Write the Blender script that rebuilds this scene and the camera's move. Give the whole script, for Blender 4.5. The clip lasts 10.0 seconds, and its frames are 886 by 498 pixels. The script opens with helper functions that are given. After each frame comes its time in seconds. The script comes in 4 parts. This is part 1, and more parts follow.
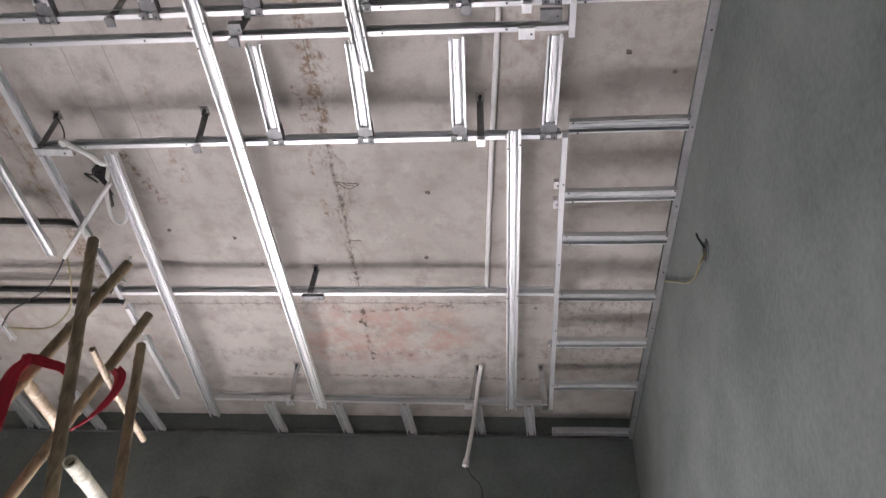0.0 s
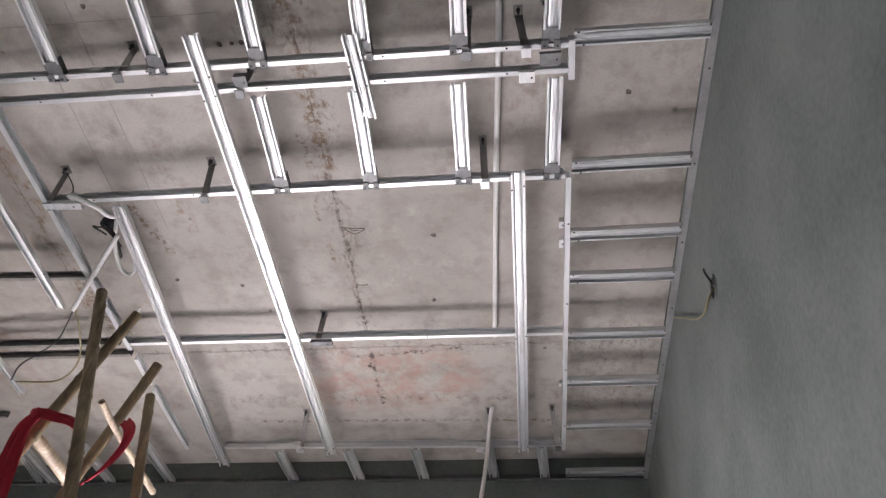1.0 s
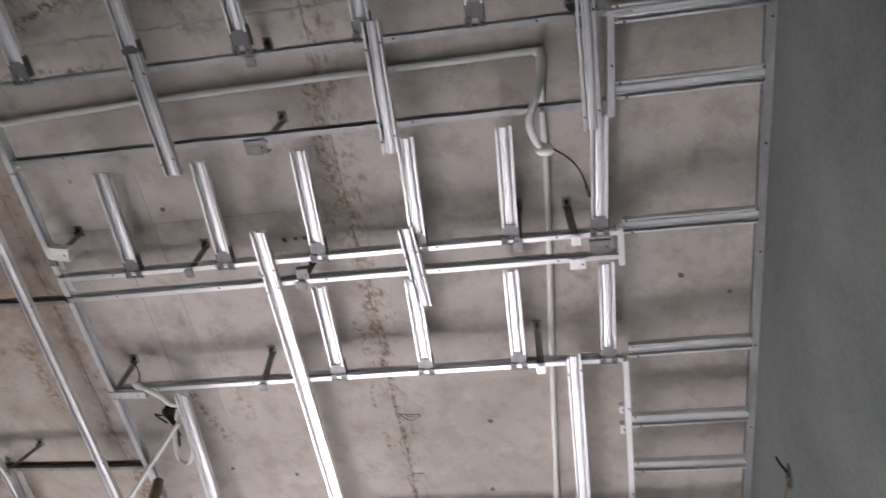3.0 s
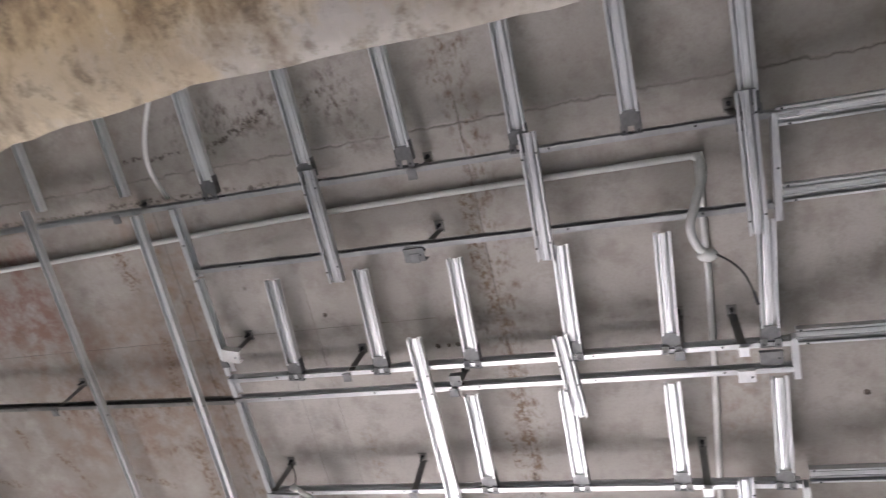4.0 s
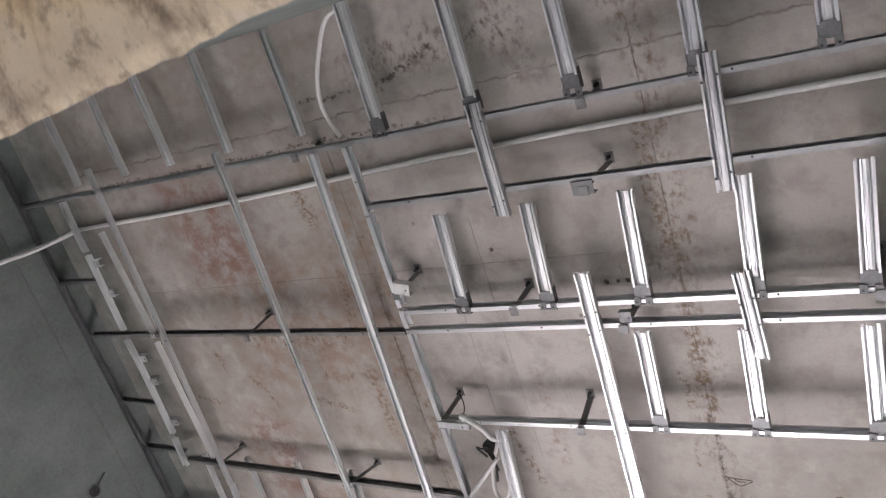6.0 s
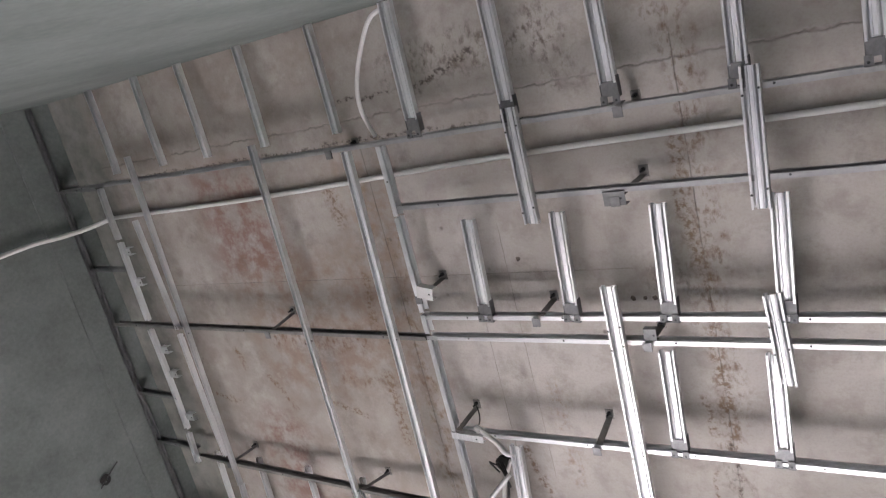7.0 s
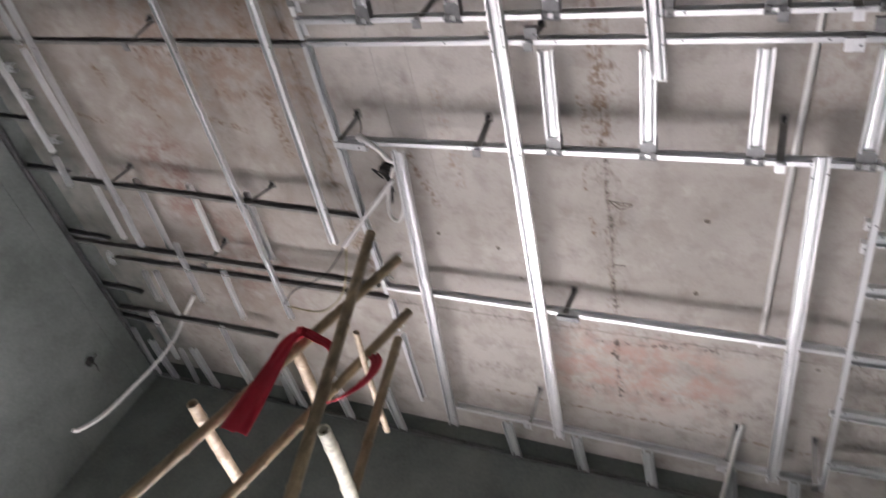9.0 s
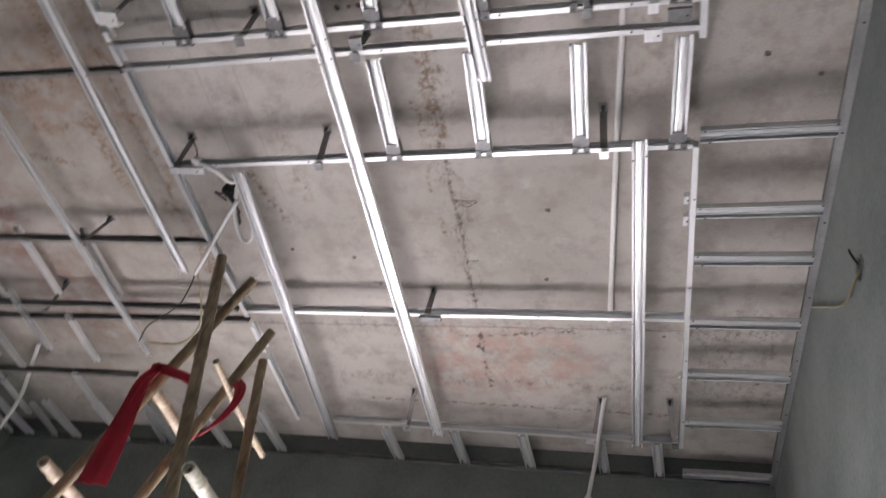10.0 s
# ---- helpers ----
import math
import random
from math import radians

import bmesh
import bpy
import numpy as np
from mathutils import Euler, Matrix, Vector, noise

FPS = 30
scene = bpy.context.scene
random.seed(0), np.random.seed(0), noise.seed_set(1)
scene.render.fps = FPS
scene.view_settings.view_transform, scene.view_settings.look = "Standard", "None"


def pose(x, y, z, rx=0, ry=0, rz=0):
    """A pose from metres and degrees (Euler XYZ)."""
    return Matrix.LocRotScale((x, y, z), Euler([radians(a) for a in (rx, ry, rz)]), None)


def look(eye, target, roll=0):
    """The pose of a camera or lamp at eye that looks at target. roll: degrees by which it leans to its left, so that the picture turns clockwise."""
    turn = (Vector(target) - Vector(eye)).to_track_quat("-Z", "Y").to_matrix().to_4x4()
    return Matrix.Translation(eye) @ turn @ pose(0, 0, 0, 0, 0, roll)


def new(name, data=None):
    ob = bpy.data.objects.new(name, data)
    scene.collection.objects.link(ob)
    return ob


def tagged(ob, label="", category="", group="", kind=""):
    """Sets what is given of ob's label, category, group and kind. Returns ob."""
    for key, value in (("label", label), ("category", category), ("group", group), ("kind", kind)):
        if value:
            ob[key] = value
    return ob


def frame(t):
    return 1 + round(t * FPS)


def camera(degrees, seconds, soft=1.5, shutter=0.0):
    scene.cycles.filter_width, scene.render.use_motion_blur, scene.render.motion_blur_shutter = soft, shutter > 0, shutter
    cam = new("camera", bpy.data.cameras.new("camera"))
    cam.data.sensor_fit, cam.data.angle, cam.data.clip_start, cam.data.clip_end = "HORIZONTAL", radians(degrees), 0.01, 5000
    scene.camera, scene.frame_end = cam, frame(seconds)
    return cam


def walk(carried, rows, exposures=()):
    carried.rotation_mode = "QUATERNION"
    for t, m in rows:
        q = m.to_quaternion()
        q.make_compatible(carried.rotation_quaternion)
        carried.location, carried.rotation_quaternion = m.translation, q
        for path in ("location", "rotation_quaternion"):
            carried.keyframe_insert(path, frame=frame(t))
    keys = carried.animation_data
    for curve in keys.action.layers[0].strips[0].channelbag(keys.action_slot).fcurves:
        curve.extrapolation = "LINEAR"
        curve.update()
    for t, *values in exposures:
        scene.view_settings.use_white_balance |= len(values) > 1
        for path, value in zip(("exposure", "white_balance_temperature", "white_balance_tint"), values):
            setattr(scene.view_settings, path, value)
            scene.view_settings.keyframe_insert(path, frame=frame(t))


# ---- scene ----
cam = camera(61.1, 10.0, soft=1.2, shutter=0.5)
PATH = [
    (0, (0.145, -0.057, 1.45), (-0.042, 1.358, 2.851), 4.8),
    (0.5, (0.143, -0.064, 1.453), (-0.056, 1.302, 2.9), 4.0),
    (1, (0.142, -0.072, 1.454), (-0.058, 1.266, 2.927), 3.9),
    (1.5, (0.156, -0.089, 1.458), (-0.061, 1.181, 2.988), 4.2),
    (2, (0.149, -0.12, 1.471), (-0.045, 0.995, 3.12), 4.4),
    (2.2, (0.159, -0.118, 1.467), (-0.044, 0.945, 3.149), 5.1),
    (3.3, (0.156, -0.12, 1.457), (-0.284, 0.725, 3.216), 19.7),
    (3.5, (0.15, -0.105, 1.461), (-0.39, 0.641, 3.237), 27.9),
    (4, (0.116, -0.111, 1.442), (-0.541, 0.493, 3.232), 37.0),
    (4.5, (0.107, -0.108, 1.445), (-0.769, 0.646, 3.078), 37.8),
    (5, (0.112, -0.117, 1.436), (-0.834, 0.65, 3.022), 39.2),
    (5.5, (0.098, -0.118, 1.451), (-0.958, 0.494, 3.036), 44.3),
    (5.7, (0.09, -0.109, 1.461), (-0.966, 0.53, 3.034), 44.4),
    (7, (0.081, 0.036, 1.436), (-1.041, 0.575, 3.002), 54.9),
    (7.5, (0.067, 0.08, 1.434), (-1.053, 0.801, 2.925), 49.1),
    (8, (0.05, 0.091, 1.413), (-1.019, 1.004, 2.836), 42.6),
    (8.5, (0.06, 0.113, 1.408), (-0.905, 1.163, 2.81), 37.9),
    (9, (0.066, 0.107, 1.426), (-0.762, 1.343, 2.763), 30.5),
    (9.5, (0.105, 0.107, 1.442), (-0.515, 1.448, 2.791), 22.2),
    (10, (0.158, 0.096, 1.457), (-0.355, 1.389, 2.893), 15.5),
]
# the film's own drift in brightness, in stops
EXPOSURE = [(0, 4.05), (1, 4.05), (2, 3.93), (3.5, 4.0), (5, 4.08), (5.7, 4.08), (7, 4.16), (8, 4.02), (8.5, 3.95), (9.5, 4.05), (10, 3.92)]
walk(cam, [(t, look(eye, target, roll)) for t, eye, target, roll in PATH], [(t, stops, 6150, 20) for t, stops in EXPOSURE])

# ---- world and light ----
world = bpy.data.worlds.new("sky_world")
scene.world = world
world.use_nodes = True
wn = world.node_tree
sky = wn.nodes.new("ShaderNodeTexSky")
sky.sky_type = 'NISHITA'
sky.sun_disc = False
sky.sun_elevation = radians(59.5)
sky.sun_rotation = radians(19.0)
wn.nodes["Background"].inputs[1].default_value = 0.05
wn.links.new(sky.outputs[0], wn.nodes["Background"].inputs[0])

sun_data = bpy.data.lights.new("sun", 'SUN')
sun_data.energy, sun_data.angle, sun_data.color = 5.0, radians(0.6), (1.0, 0.97, 0.93)
sun = new("sun", sun_data)
sun.matrix_world = look((2.2, 6.4, 11.5), (0, 0, 0))


def window_light(name, place, target, w, h, watts, color, spread):
    d = bpy.data.lights.new(name, 'AREA')
    d.shape, d.size, d.size_y, d.energy, d.color, d.spread = 'RECTANGLE', w, h, watts, color, radians(spread)
    ob = new(name, d)
    ob.matrix_world = look(place, target)
    return ob


FLOOR_Z = -0.35
WIN = (-2.9, -0.15, 0.6, 2.45)      # the far wall's window: x0, x1, z0, z1
DOOR = (-1.45, 0.62, 1.757)        # the wide doorway behind the camera: x0, x1, head
window_light("window_daylight", (-1.52, 4.30, 1.52), (-2.2, 0.0, 1.3), 2.6, 1.8, 3.4, (1.0, 0.965, 0.955), 180)
window_light("hall_window_daylight", (-0.6, -3.42, 1.3), (-0.9, -1.6, -0.35), 1.6, 1.4, 5.6, (0.97, 0.95, 0.96), 70)


# ---- materials ----
def nodes_of(name):
    m = bpy.data.materials.new(name)
    m.use_nodes = True
    t = m.node_tree
    return m, t, t.nodes["Principled BSDF"]


def tex(t, kind, coord, **kw):
    n = t.nodes.new(kind)
    for k, v in kw.items():
        n.inputs[k].default_value = v
    t.links.new(coord, n.inputs["Vector"])
    return n


def ramp(t, src, stops):
    n = t.nodes.new("ShaderNodeValToRGB")
    e = n.color_ramp.elements
    while len(e) < len(stops):
        e.new(0.5)
    for el, (p, c) in zip(e, stops):
        el.position = p
        el.color = (c, c, c, 1) if isinstance(c, (int, float)) else (*c, 1)
    t.links.new(src, n.inputs[0])
    return n.outputs[0]


def mix(t, fac, a, b, blend='MIX'):
    n = t.nodes.new("ShaderNodeMix")
    n.data_type, n.blend_type = 'RGBA', blend
    for sock, v in ((n.inputs[0], fac), (n.inputs[6], a), (n.inputs[7], b)):
        if isinstance(v, bpy.types.NodeSocket):
            t.links.new(v, sock)
        elif isinstance(v, (int, float)):
            sock.default_value = v
        else:
            sock.default_value = (*v, 1)
    return n.outputs[2]


def calc(t, op, a, b=0.0, c=0.0, clamp=False):
    n = t.nodes.new("ShaderNodeMath")
    n.operation, n.use_clamp = op, clamp
    for sock, v in zip(n.inputs, (a, b, c)):
        if isinstance(v, bpy.types.NodeSocket):
            t.links.new(v, sock)
        else:
            sock.default_value = v
    return n.outputs[0]


def bump(t, b, height, strength, dist=0.01):
    n = t.nodes.new("ShaderNodeBump")
    n.inputs["Strength"].default_value, n.inputs["Distance"].default_value = strength, dist
    t.links.new(height, n.inputs["Height"])
    t.links.new(n.outputs[0], b.inputs["Normal"])


def scaled(t, coord, s, loc=(0, 0, 0)):
    n = t.nodes.new("ShaderNodeMapping")
    n.inputs["Scale"].default_value = s
    n.inputs["Location"].default_value = loc
    t.links.new(coord, n.inputs["Vector"])
    return n.outputs[0]


def coords(t):
    return t.nodes.new("ShaderNodeTexCoord").outputs["Object"]


def surface(name, dark, light, rough=0.8, metal=0.0, scale=6.0, fine=60.0, relief=0.2, stretch=(1, 1, 1), spread=(0.3, 0.7), per_object=0.0):
    """A two-scale mottled surface between two base colours."""
    m, t, b = nodes_of(name)
    co = scaled(t, coords(t), stretch)
    big = tex(t, "ShaderNodeTexNoise", co, Scale=scale, Detail=6.0, Roughness=0.6)
    small = tex(t, "ShaderNodeTexNoise", co, Scale=fine, Detail=4.0, Roughness=0.6)
    f = calc(t, 'ADD', calc(t, 'MULTIPLY', big.outputs[0], 0.7), calc(t, 'MULTIPLY', small.outputs[0], 0.3))
    if per_object:
        info = t.nodes.new("ShaderNodeObjectInfo")
        f = calc(t, 'ADD', f, calc(t, 'MULTIPLY', calc(t, 'SUBTRACT', info.outputs["Random"], 0.5), per_object))
    fac = ramp(t, f, [(spread[0], 0.0), (spread[1], 1.0)])
    t.links.new(mix(t, fac, dark, light), b.inputs["Base Color"])
    t.links.new(calc(t, 'ADD', rough - 0.1, calc(t, 'MULTIPLY', big.outputs[0], 0.2)), b.inputs["Roughness"])
    b.inputs["Metallic"].default_value = metal
    if relief:
        bump(t, b, f, relief, 0.004)
    return m


def box_mask(t, xyz, x0, x1, y0, y1, soft):
    """A soft-edged rectangle in plan, 0 to 1."""
    def side(v, edge, sign):
        return calc(t, 'MULTIPLY_ADD', calc(t, 'SUBTRACT', v, edge), sign / soft, 0.5, True)
    a = calc(t, 'MULTIPLY', side(xyz[0], x0, 1), side(xyz[0], x1, -1))
    return calc(t, 'MULTIPLY', a, calc(t, 'MULTIPLY', side(xyz[1], y0, 1), side(xyz[1], y1, -1)))


def near_line(t, point, a, b, w):
    """1 on the line from a to b in plan, fading to 0 at the distance w."""
    def vec(op, p, q):
        n = t.nodes.new("ShaderNodeVectorMath")
        n.operation = op
        for sock, v in zip(n.inputs, (p, q)):
            if isinstance(v, bpy.types.NodeSocket):
                t.links.new(v, sock)
            else:
                sock.default_value = v
        return n
    way = Vector((b[0] - a[0], b[1] - a[1], 0))
    pa = vec('SUBTRACT', point, (a[0], a[1], 4.145)).outputs[0]
    along = calc(t, 'MULTIPLY', vec('DOT_PRODUCT', pa, tuple(way)).outputs["Value"], 1.0 / way.length_squared, 0.0, True)
    foot = t.nodes.new("ShaderNodeVectorMath")
    foot.operation = 'SCALE'
    foot.inputs[0].default_value = tuple(way)
    t.links.new(along, foot.inputs["Scale"])
    off = vec('SUBTRACT', pa, foot.outputs[0]).outputs[0]
    n = t.nodes.new("ShaderNodeVectorMath")
    n.operation = 'LENGTH'
    t.links.new(off, n.inputs[0])
    return calc(t, 'MULTIPLY_ADD', n.outputs["Value"], -1.0 / w, 1.0, True)


# cracks and seep lines on the slab: ends in plan, half-width, 0 for a brown seep and 1 for a dark crack
SEEPS = (((-0.70, 1.90), (-0.692, 2.40), 0.030, 1), ((-0.692, 2.40), (-0.70, 2.97), 0.022, 1), ((-0.73, 0.59), (-0.745, 0.90), 0.060, 0), ((-0.735, 0.90), (-0.695, 1.18), 0.060, 0),
         ((-0.705, 1.30), (-0.695, 1.85), 0.060, 0), ((-0.782, 2.04), (-0.795, 2.15), 0.020, 0), ((-0.777, 2.29), (-0.775, 2.42), 0.022, 0), ((-0.78, 1.68), (-0.76, 1.84), 0.035, 0),
         ((-2.23, 0.222), (-1.80, 0.225), 0.022, 1), ((-1.80, 0.233), (-1.487, 0.133), 0.045, 1), ((-4.0, 0.41), (-2.4, 0.416), 0.030, 1), ((-2.4, 0.405), (-1.5, 0.43), 0.030, 1),
         ((-2.90, 1.83), (-2.64, 1.92), 0.035, 0), ((-3.87, 1.857), (-3.67, 1.898), 0.035, 0), ((-3.54, 1.53), (-3.51, 1.65), 0.040, 0), ((-3.33, 1.70), (-3.18, 1.91), 0.035, 0),
         ((-2.37, 1.10), (-2.41, 1.40), 0.050, 0), ((-2.41, 1.65), (-2.40, 2.05), 0.060, 0), ((-2.16, 2.52), (-2.11, 2.92), 0.080, 0), ((-1.68, 2.02), (-1.58, 2.32), 0.040, 0),
         ((-0.83, 3.17), (-0.20, 3.12), 0.030, 1), ((-0.71, 3.13), (-0.705, 3.60), 0.030, 1), ((-1.50, 3.77), (0.32, 3.814), 0.024, 0), ((-2.45, 0.60), (-2.42, 0.78), 0.080, 0))


def slab_concrete():
    """Bare, formwork-struck concrete: beige grey with rust stains, damp marks, board joints and a ragged crack."""
    m, t, b = nodes_of("slab_concrete")
    co = scaled(t, coords(t), (1.0546, 1.0546, 1), (-0.0071, 0.0011, 0))
    wob = tex(t, "ShaderNodeTexNoise", co, Scale=2.3, Detail=5.0, Roughness=0.6)
    wob2 = tex(t, "ShaderNodeTexNoise", co, Scale=14.0, Detail=4.0, Roughness=0.6)
    sh = t.nodes.new("ShaderNodeVectorMath")
    sh.operation = 'MULTIPLY_ADD'
    t.links.new(wob.outputs[1], sh.inputs[0])
    sh.inputs[1].default_value = (0.22, 0.22, 0.0)
    t.links.new(co, sh.inputs[2])
    sh2 = t.nodes.new("ShaderNodeVectorMath")
    sh2.operation = 'MULTIPLY_ADD'
    t.links.new(wob2.outputs[1], sh2.inputs[0])
    sh2.inputs[1].default_value = (0.10, 0.10, 0.0)
    t.links.new(sh.outputs[0], sh2.inputs[2])
    off = t.nodes.new("ShaderNodeVectorMath")
    off.operation = 'SUBTRACT'
    t.links.new(sh2.outputs[0], off.inputs[0])
    off.inputs[1].default_value = (0.16, 0.16, 0.0)
    sp = t.nodes.new("ShaderNodeSeparateXYZ")
    t.links.new(off.outputs[0], sp.inputs[0])
    raw = t.nodes.new("ShaderNodeSeparateXYZ")
    t.links.new(co, raw.inputs[0])
    X, Y = sp.outputs[0], sp.outputs[1]
    big = tex(t, "ShaderNodeTexNoise", co, Scale=1.1, Detail=7.0, Roughness=0.6)
    mid = tex(t, "ShaderNodeTexNoise", co, Scale=7.0, Detail=8.0, Roughness=0.65)
    fine = tex(t, "ShaderNodeTexNoise", co, Scale=90.0, Detail=4.0, Roughness=0.7)
    base = mix(t, ramp(t, big.outputs[0], [(0.35, 0.0), (0.66, 1.0)]), (0.352, 0.318, 0.285), (0.472, 0.436, 0.396))
    base = mix(t, ramp(t, mid.outputs[0], [(0.36, 0.5), (0.52, 0.0)]), base, (0.25, 0.212, 0.18))
    base = mix(t, ramp(t, fine.outputs[0], [(0.33, 0.2), (0.55, 0.0)]), base, (0.22, 0.19, 0.16))
    # broad brown weathering over the older end of the slab
    old = tex(t, "ShaderNodeTexNoise", scaled(t, co, (1, 1, 1), (6, 3, 0)), Scale=3.2, Detail=9.0, Roughness=0.68)
    of = calc(t, 'MULTIPLY', ramp(t, old.outputs[0], [(0.38, 0.10), (0.62, 0.6)]), box_mask(t, (X, Y), -4.6, -2.2, -0.3, 3.9, 0.5))
    base = mix(t, of, base, (0.245, 0.20, 0.162))
    # rust-red release-oil patches
    patch = tex(t, "ShaderNodeTexNoise", scaled(t, co, (1, 1, 1), (3, 1, 0)), Scale=9.0, Detail=7.0, Roughness=0.7)
    pf = ramp(t, patch.outputs[0], [(0.42, 0.0), (0.60, 1.0)])
    for x0, x1, y0, y1, amount, colour in ((-1.15, -0.15, 3.28, 3.84, 0.55, (0.42, 0.215, 0.155)), (-3.62, -3.0, 0.45, 1.15, 0.7, (0.20, 0.085, 0.065)),
                                           (-3.75, -3.35, 2.05, 2.75, 0.7, (0.19, 0.085, 0.065)), (-3.5, -2.2, 1.0, 1.9, 0.45, (0.22, 0.12, 0.07)),
                                           (-3.6, -2.9, 2.7, 3.5, 0.5, (0.20, 0.10, 0.075)), (-2.5, -2.2, 0.5, 1.0, 0.55, (0.26, 0.15, 0.08))):
        k = calc(t, 'MULTIPLY', calc(t, 'MULTIPLY', box_mask(t, (X, Y), x0, x1, y0, y1, 0.25), pf), amount)
        base = mix(t, k, base, colour)
    # brown seep lines along the board joints
    seep = tex(t, "ShaderNodeTexNoise", scaled(t, co, (13.0, 8.0, 1)), Scale=2.2, Detail=8.0, Roughness=0.72)
    sf = ramp(t, seep.outputs[0], [(0.49, 0.0), (0.64, 1.0)])
    for x0, x1, y0, y1, amount, colour in ((-0.80, -0.66, -0.2, 2.05, 0.85, (0.15, 0.095, 0.055)), (-0.785, -0.69, 2.0, 3.1, 0.8, (0.13, 0.09, 0.06)),
                                           (-2.34, -2.22, 0.9, 2.9, 0.8, (0.19, 0.12, 0.065)), (-1.55, -1.47, 1.7, 2.3, 0.7, (0.24, 0.15, 0.08)),
                                           (-2.9, -2.3, 1.75, 1.82, 0.85, (0.15, 0.085, 0.05)), (-3.4, -2.6, 1.45, 1.6, 0.8, (0.16, 0.09, 0.05)), (-2.1, -1.2, 0.05, 0.22, 0.75, (0.10, 0.08, 0.06)),
                                           (0.05, 0.35, 1.35, 1.85, 0.4, (0.22, 0.14, 0.08)), (-1.3, -1.1, 0.0, 0.4, 0.6, (0.12, 0.09, 0.07)), (-1.0, -0.8, 1.12, 1.3, 0.7, (0.09, 0.07, 0.06)),
                                           (-2.2, 0.4, 3.72, 3.80, 0.6, (0.12, 0.09, 0.07)), (-2.2, 0.85, 3.22, 3.30, 0.55, (0.13, 0.10, 0.08)), (0.4, 0.85, 3.1, 3.9, 0.5, (0.12, 0.10, 0.08))):
        k = calc(t, 'MULTIPLY', calc(t, 'MULTIPLY', box_mask(t, (X, Y), x0, x1, y0, y1, 0.07), sf), amount)
        base = mix(t, k, base, colour)
    # grey smudges and drips
    smudge = tex(t, "ShaderNodeTexNoise", scaled(t, co, (1, 1, 1), (9, 4, 0)), Scale=4.5, Detail=9.0, Roughness=0.72)
    base = mix(t, ramp(t, smudge.outputs[0], [(0.56, 0.0), (0.72, 0.5)]), base, (0.15, 0.128, 0.108))
    pale = tex(t, "ShaderNodeTexNoise", scaled(t, co, (1, 1, 1), (2, 7, 0)), Scale=3.0, Detail=8.0, Roughness=0.7)
    base = mix(t, ramp(t, pale.outputs[0], [(0.58, 0.0), (0.72, 0.5)]), base, (0.52, 0.49, 0.455))
    # board joints and a ragged crack
    joints = None
    for axis, at_, w, lo, hi in ((0, -0.74, 0.004, 0.2, 3.2), (1, 0.33, 0.008, -4.5, 0.9), (0, -1.64, 0.003, 0.9, 2.3), (0, -1.83, 0.003, 1.0, 2.4),
                                 (1, 3.26, 0.009, -2.2, 0.4), (0, -2.3, 0.004, 0.4, 3.2), (1, 1.16, 0.003, -4.2, -1.0)):
        v = calc(t, 'ABSOLUTE', calc(t, 'SUBTRACT', calc(t, 'ADD', raw.outputs[axis], calc(t, 'MULTIPLY', calc(t, 'SUBTRACT', wob2.outputs[0], 0.5), 0.05 if w > 0.004 else 0.01)), at_))
        line = calc(t, 'MULTIPLY_ADD', v, -1.0 / w, 1.0, True)
        o = raw.outputs[1 - axis]
        line = calc(t, 'MULTIPLY', line, calc(t, 'MULTIPLY', calc(t, 'MULTIPLY_ADD', calc(t, 'SUBTRACT', o, lo), 20.0, 0.0, True), calc(t, 'MULTIPLY_ADD', calc(t, 'SUBTRACT', hi, o), 20.0, 0.0, True)))
        joints = line if joints is None else calc(t, 'MAXIMUM', joints, line)
    keep = ramp(t, mid.outputs[0], [(0.36, 0.15), (0.56, 1.0)])
    joints = calc(t, 'MULTIPLY', joints, keep)
    base = mix(t, calc(t, 'MULTIPLY', joints, 0.55), base, (0.06, 0.05, 0.04))
    # cracks and seep lines
    rag = t.nodes.new("ShaderNodeVectorMath")
    rag.operation = 'MULTIPLY_ADD'
    t.links.new(wob2.outputs[1], rag.inputs[0])
    rag.inputs[1].default_value = (0.06, 0.06, 0.0)
    shift = t.nodes.new("ShaderNodeVectorMath")
    shift.operation = 'SUBTRACT'
    t.links.new(coords(t), shift.inputs[0])
    shift.inputs[1].default_value = (0.03, 0.03, 0.0)
    t.links.new(shift.outputs[0], rag.inputs[2])
    torn = tex(t, "ShaderNodeTexNoise", scaled(t, co, (1, 1, 1), (5, 2, 0)), Scale=34.0, Detail=8.0, Roughness=0.7)
    for kind, colour, lo, hi in ((0, (0.17, 0.11, 0.065), 0.20, 0.75), (1, (0.06, 0.046, 0.035), 0.35, 0.80)):
        field = None
        for a, b_, w, k in SEEPS:
            if k == kind:
                m1 = near_line(t, rag.outputs[0], a, b_, w)
                field = m1 if field is None else calc(t, 'MAXIMUM', field, m1)
        f = calc(t, 'MULTIPLY', ramp(t, field, [(lo, 0.0), (hi, 0.85)]), ramp(t, torn.outputs[0], [(0.48, 0.06), (0.58, 1.0)]))
        base = mix(t, f, base, colour)
    # darker grey-green band along the slab's west edge
    west_band = ramp(t, mid.outputs[0], [(0.30, 0.85), (0.62, 0.5)])
    base = mix(t, calc(t, 'MULTIPLY', west_band, box_mask(t, (X, Y), -5.2, -4.36, -0.8, 5.0, 0.14)), base, (0.15, 0.163, 0.145))
    # pits and nail holes
    pits = tex(t, "ShaderNodeTexVoronoi", co, Scale=3.4)
    pk = calc(t, 'MULTIPLY_ADD', pits.outputs["Distance"], -30.0, 1.6, True)
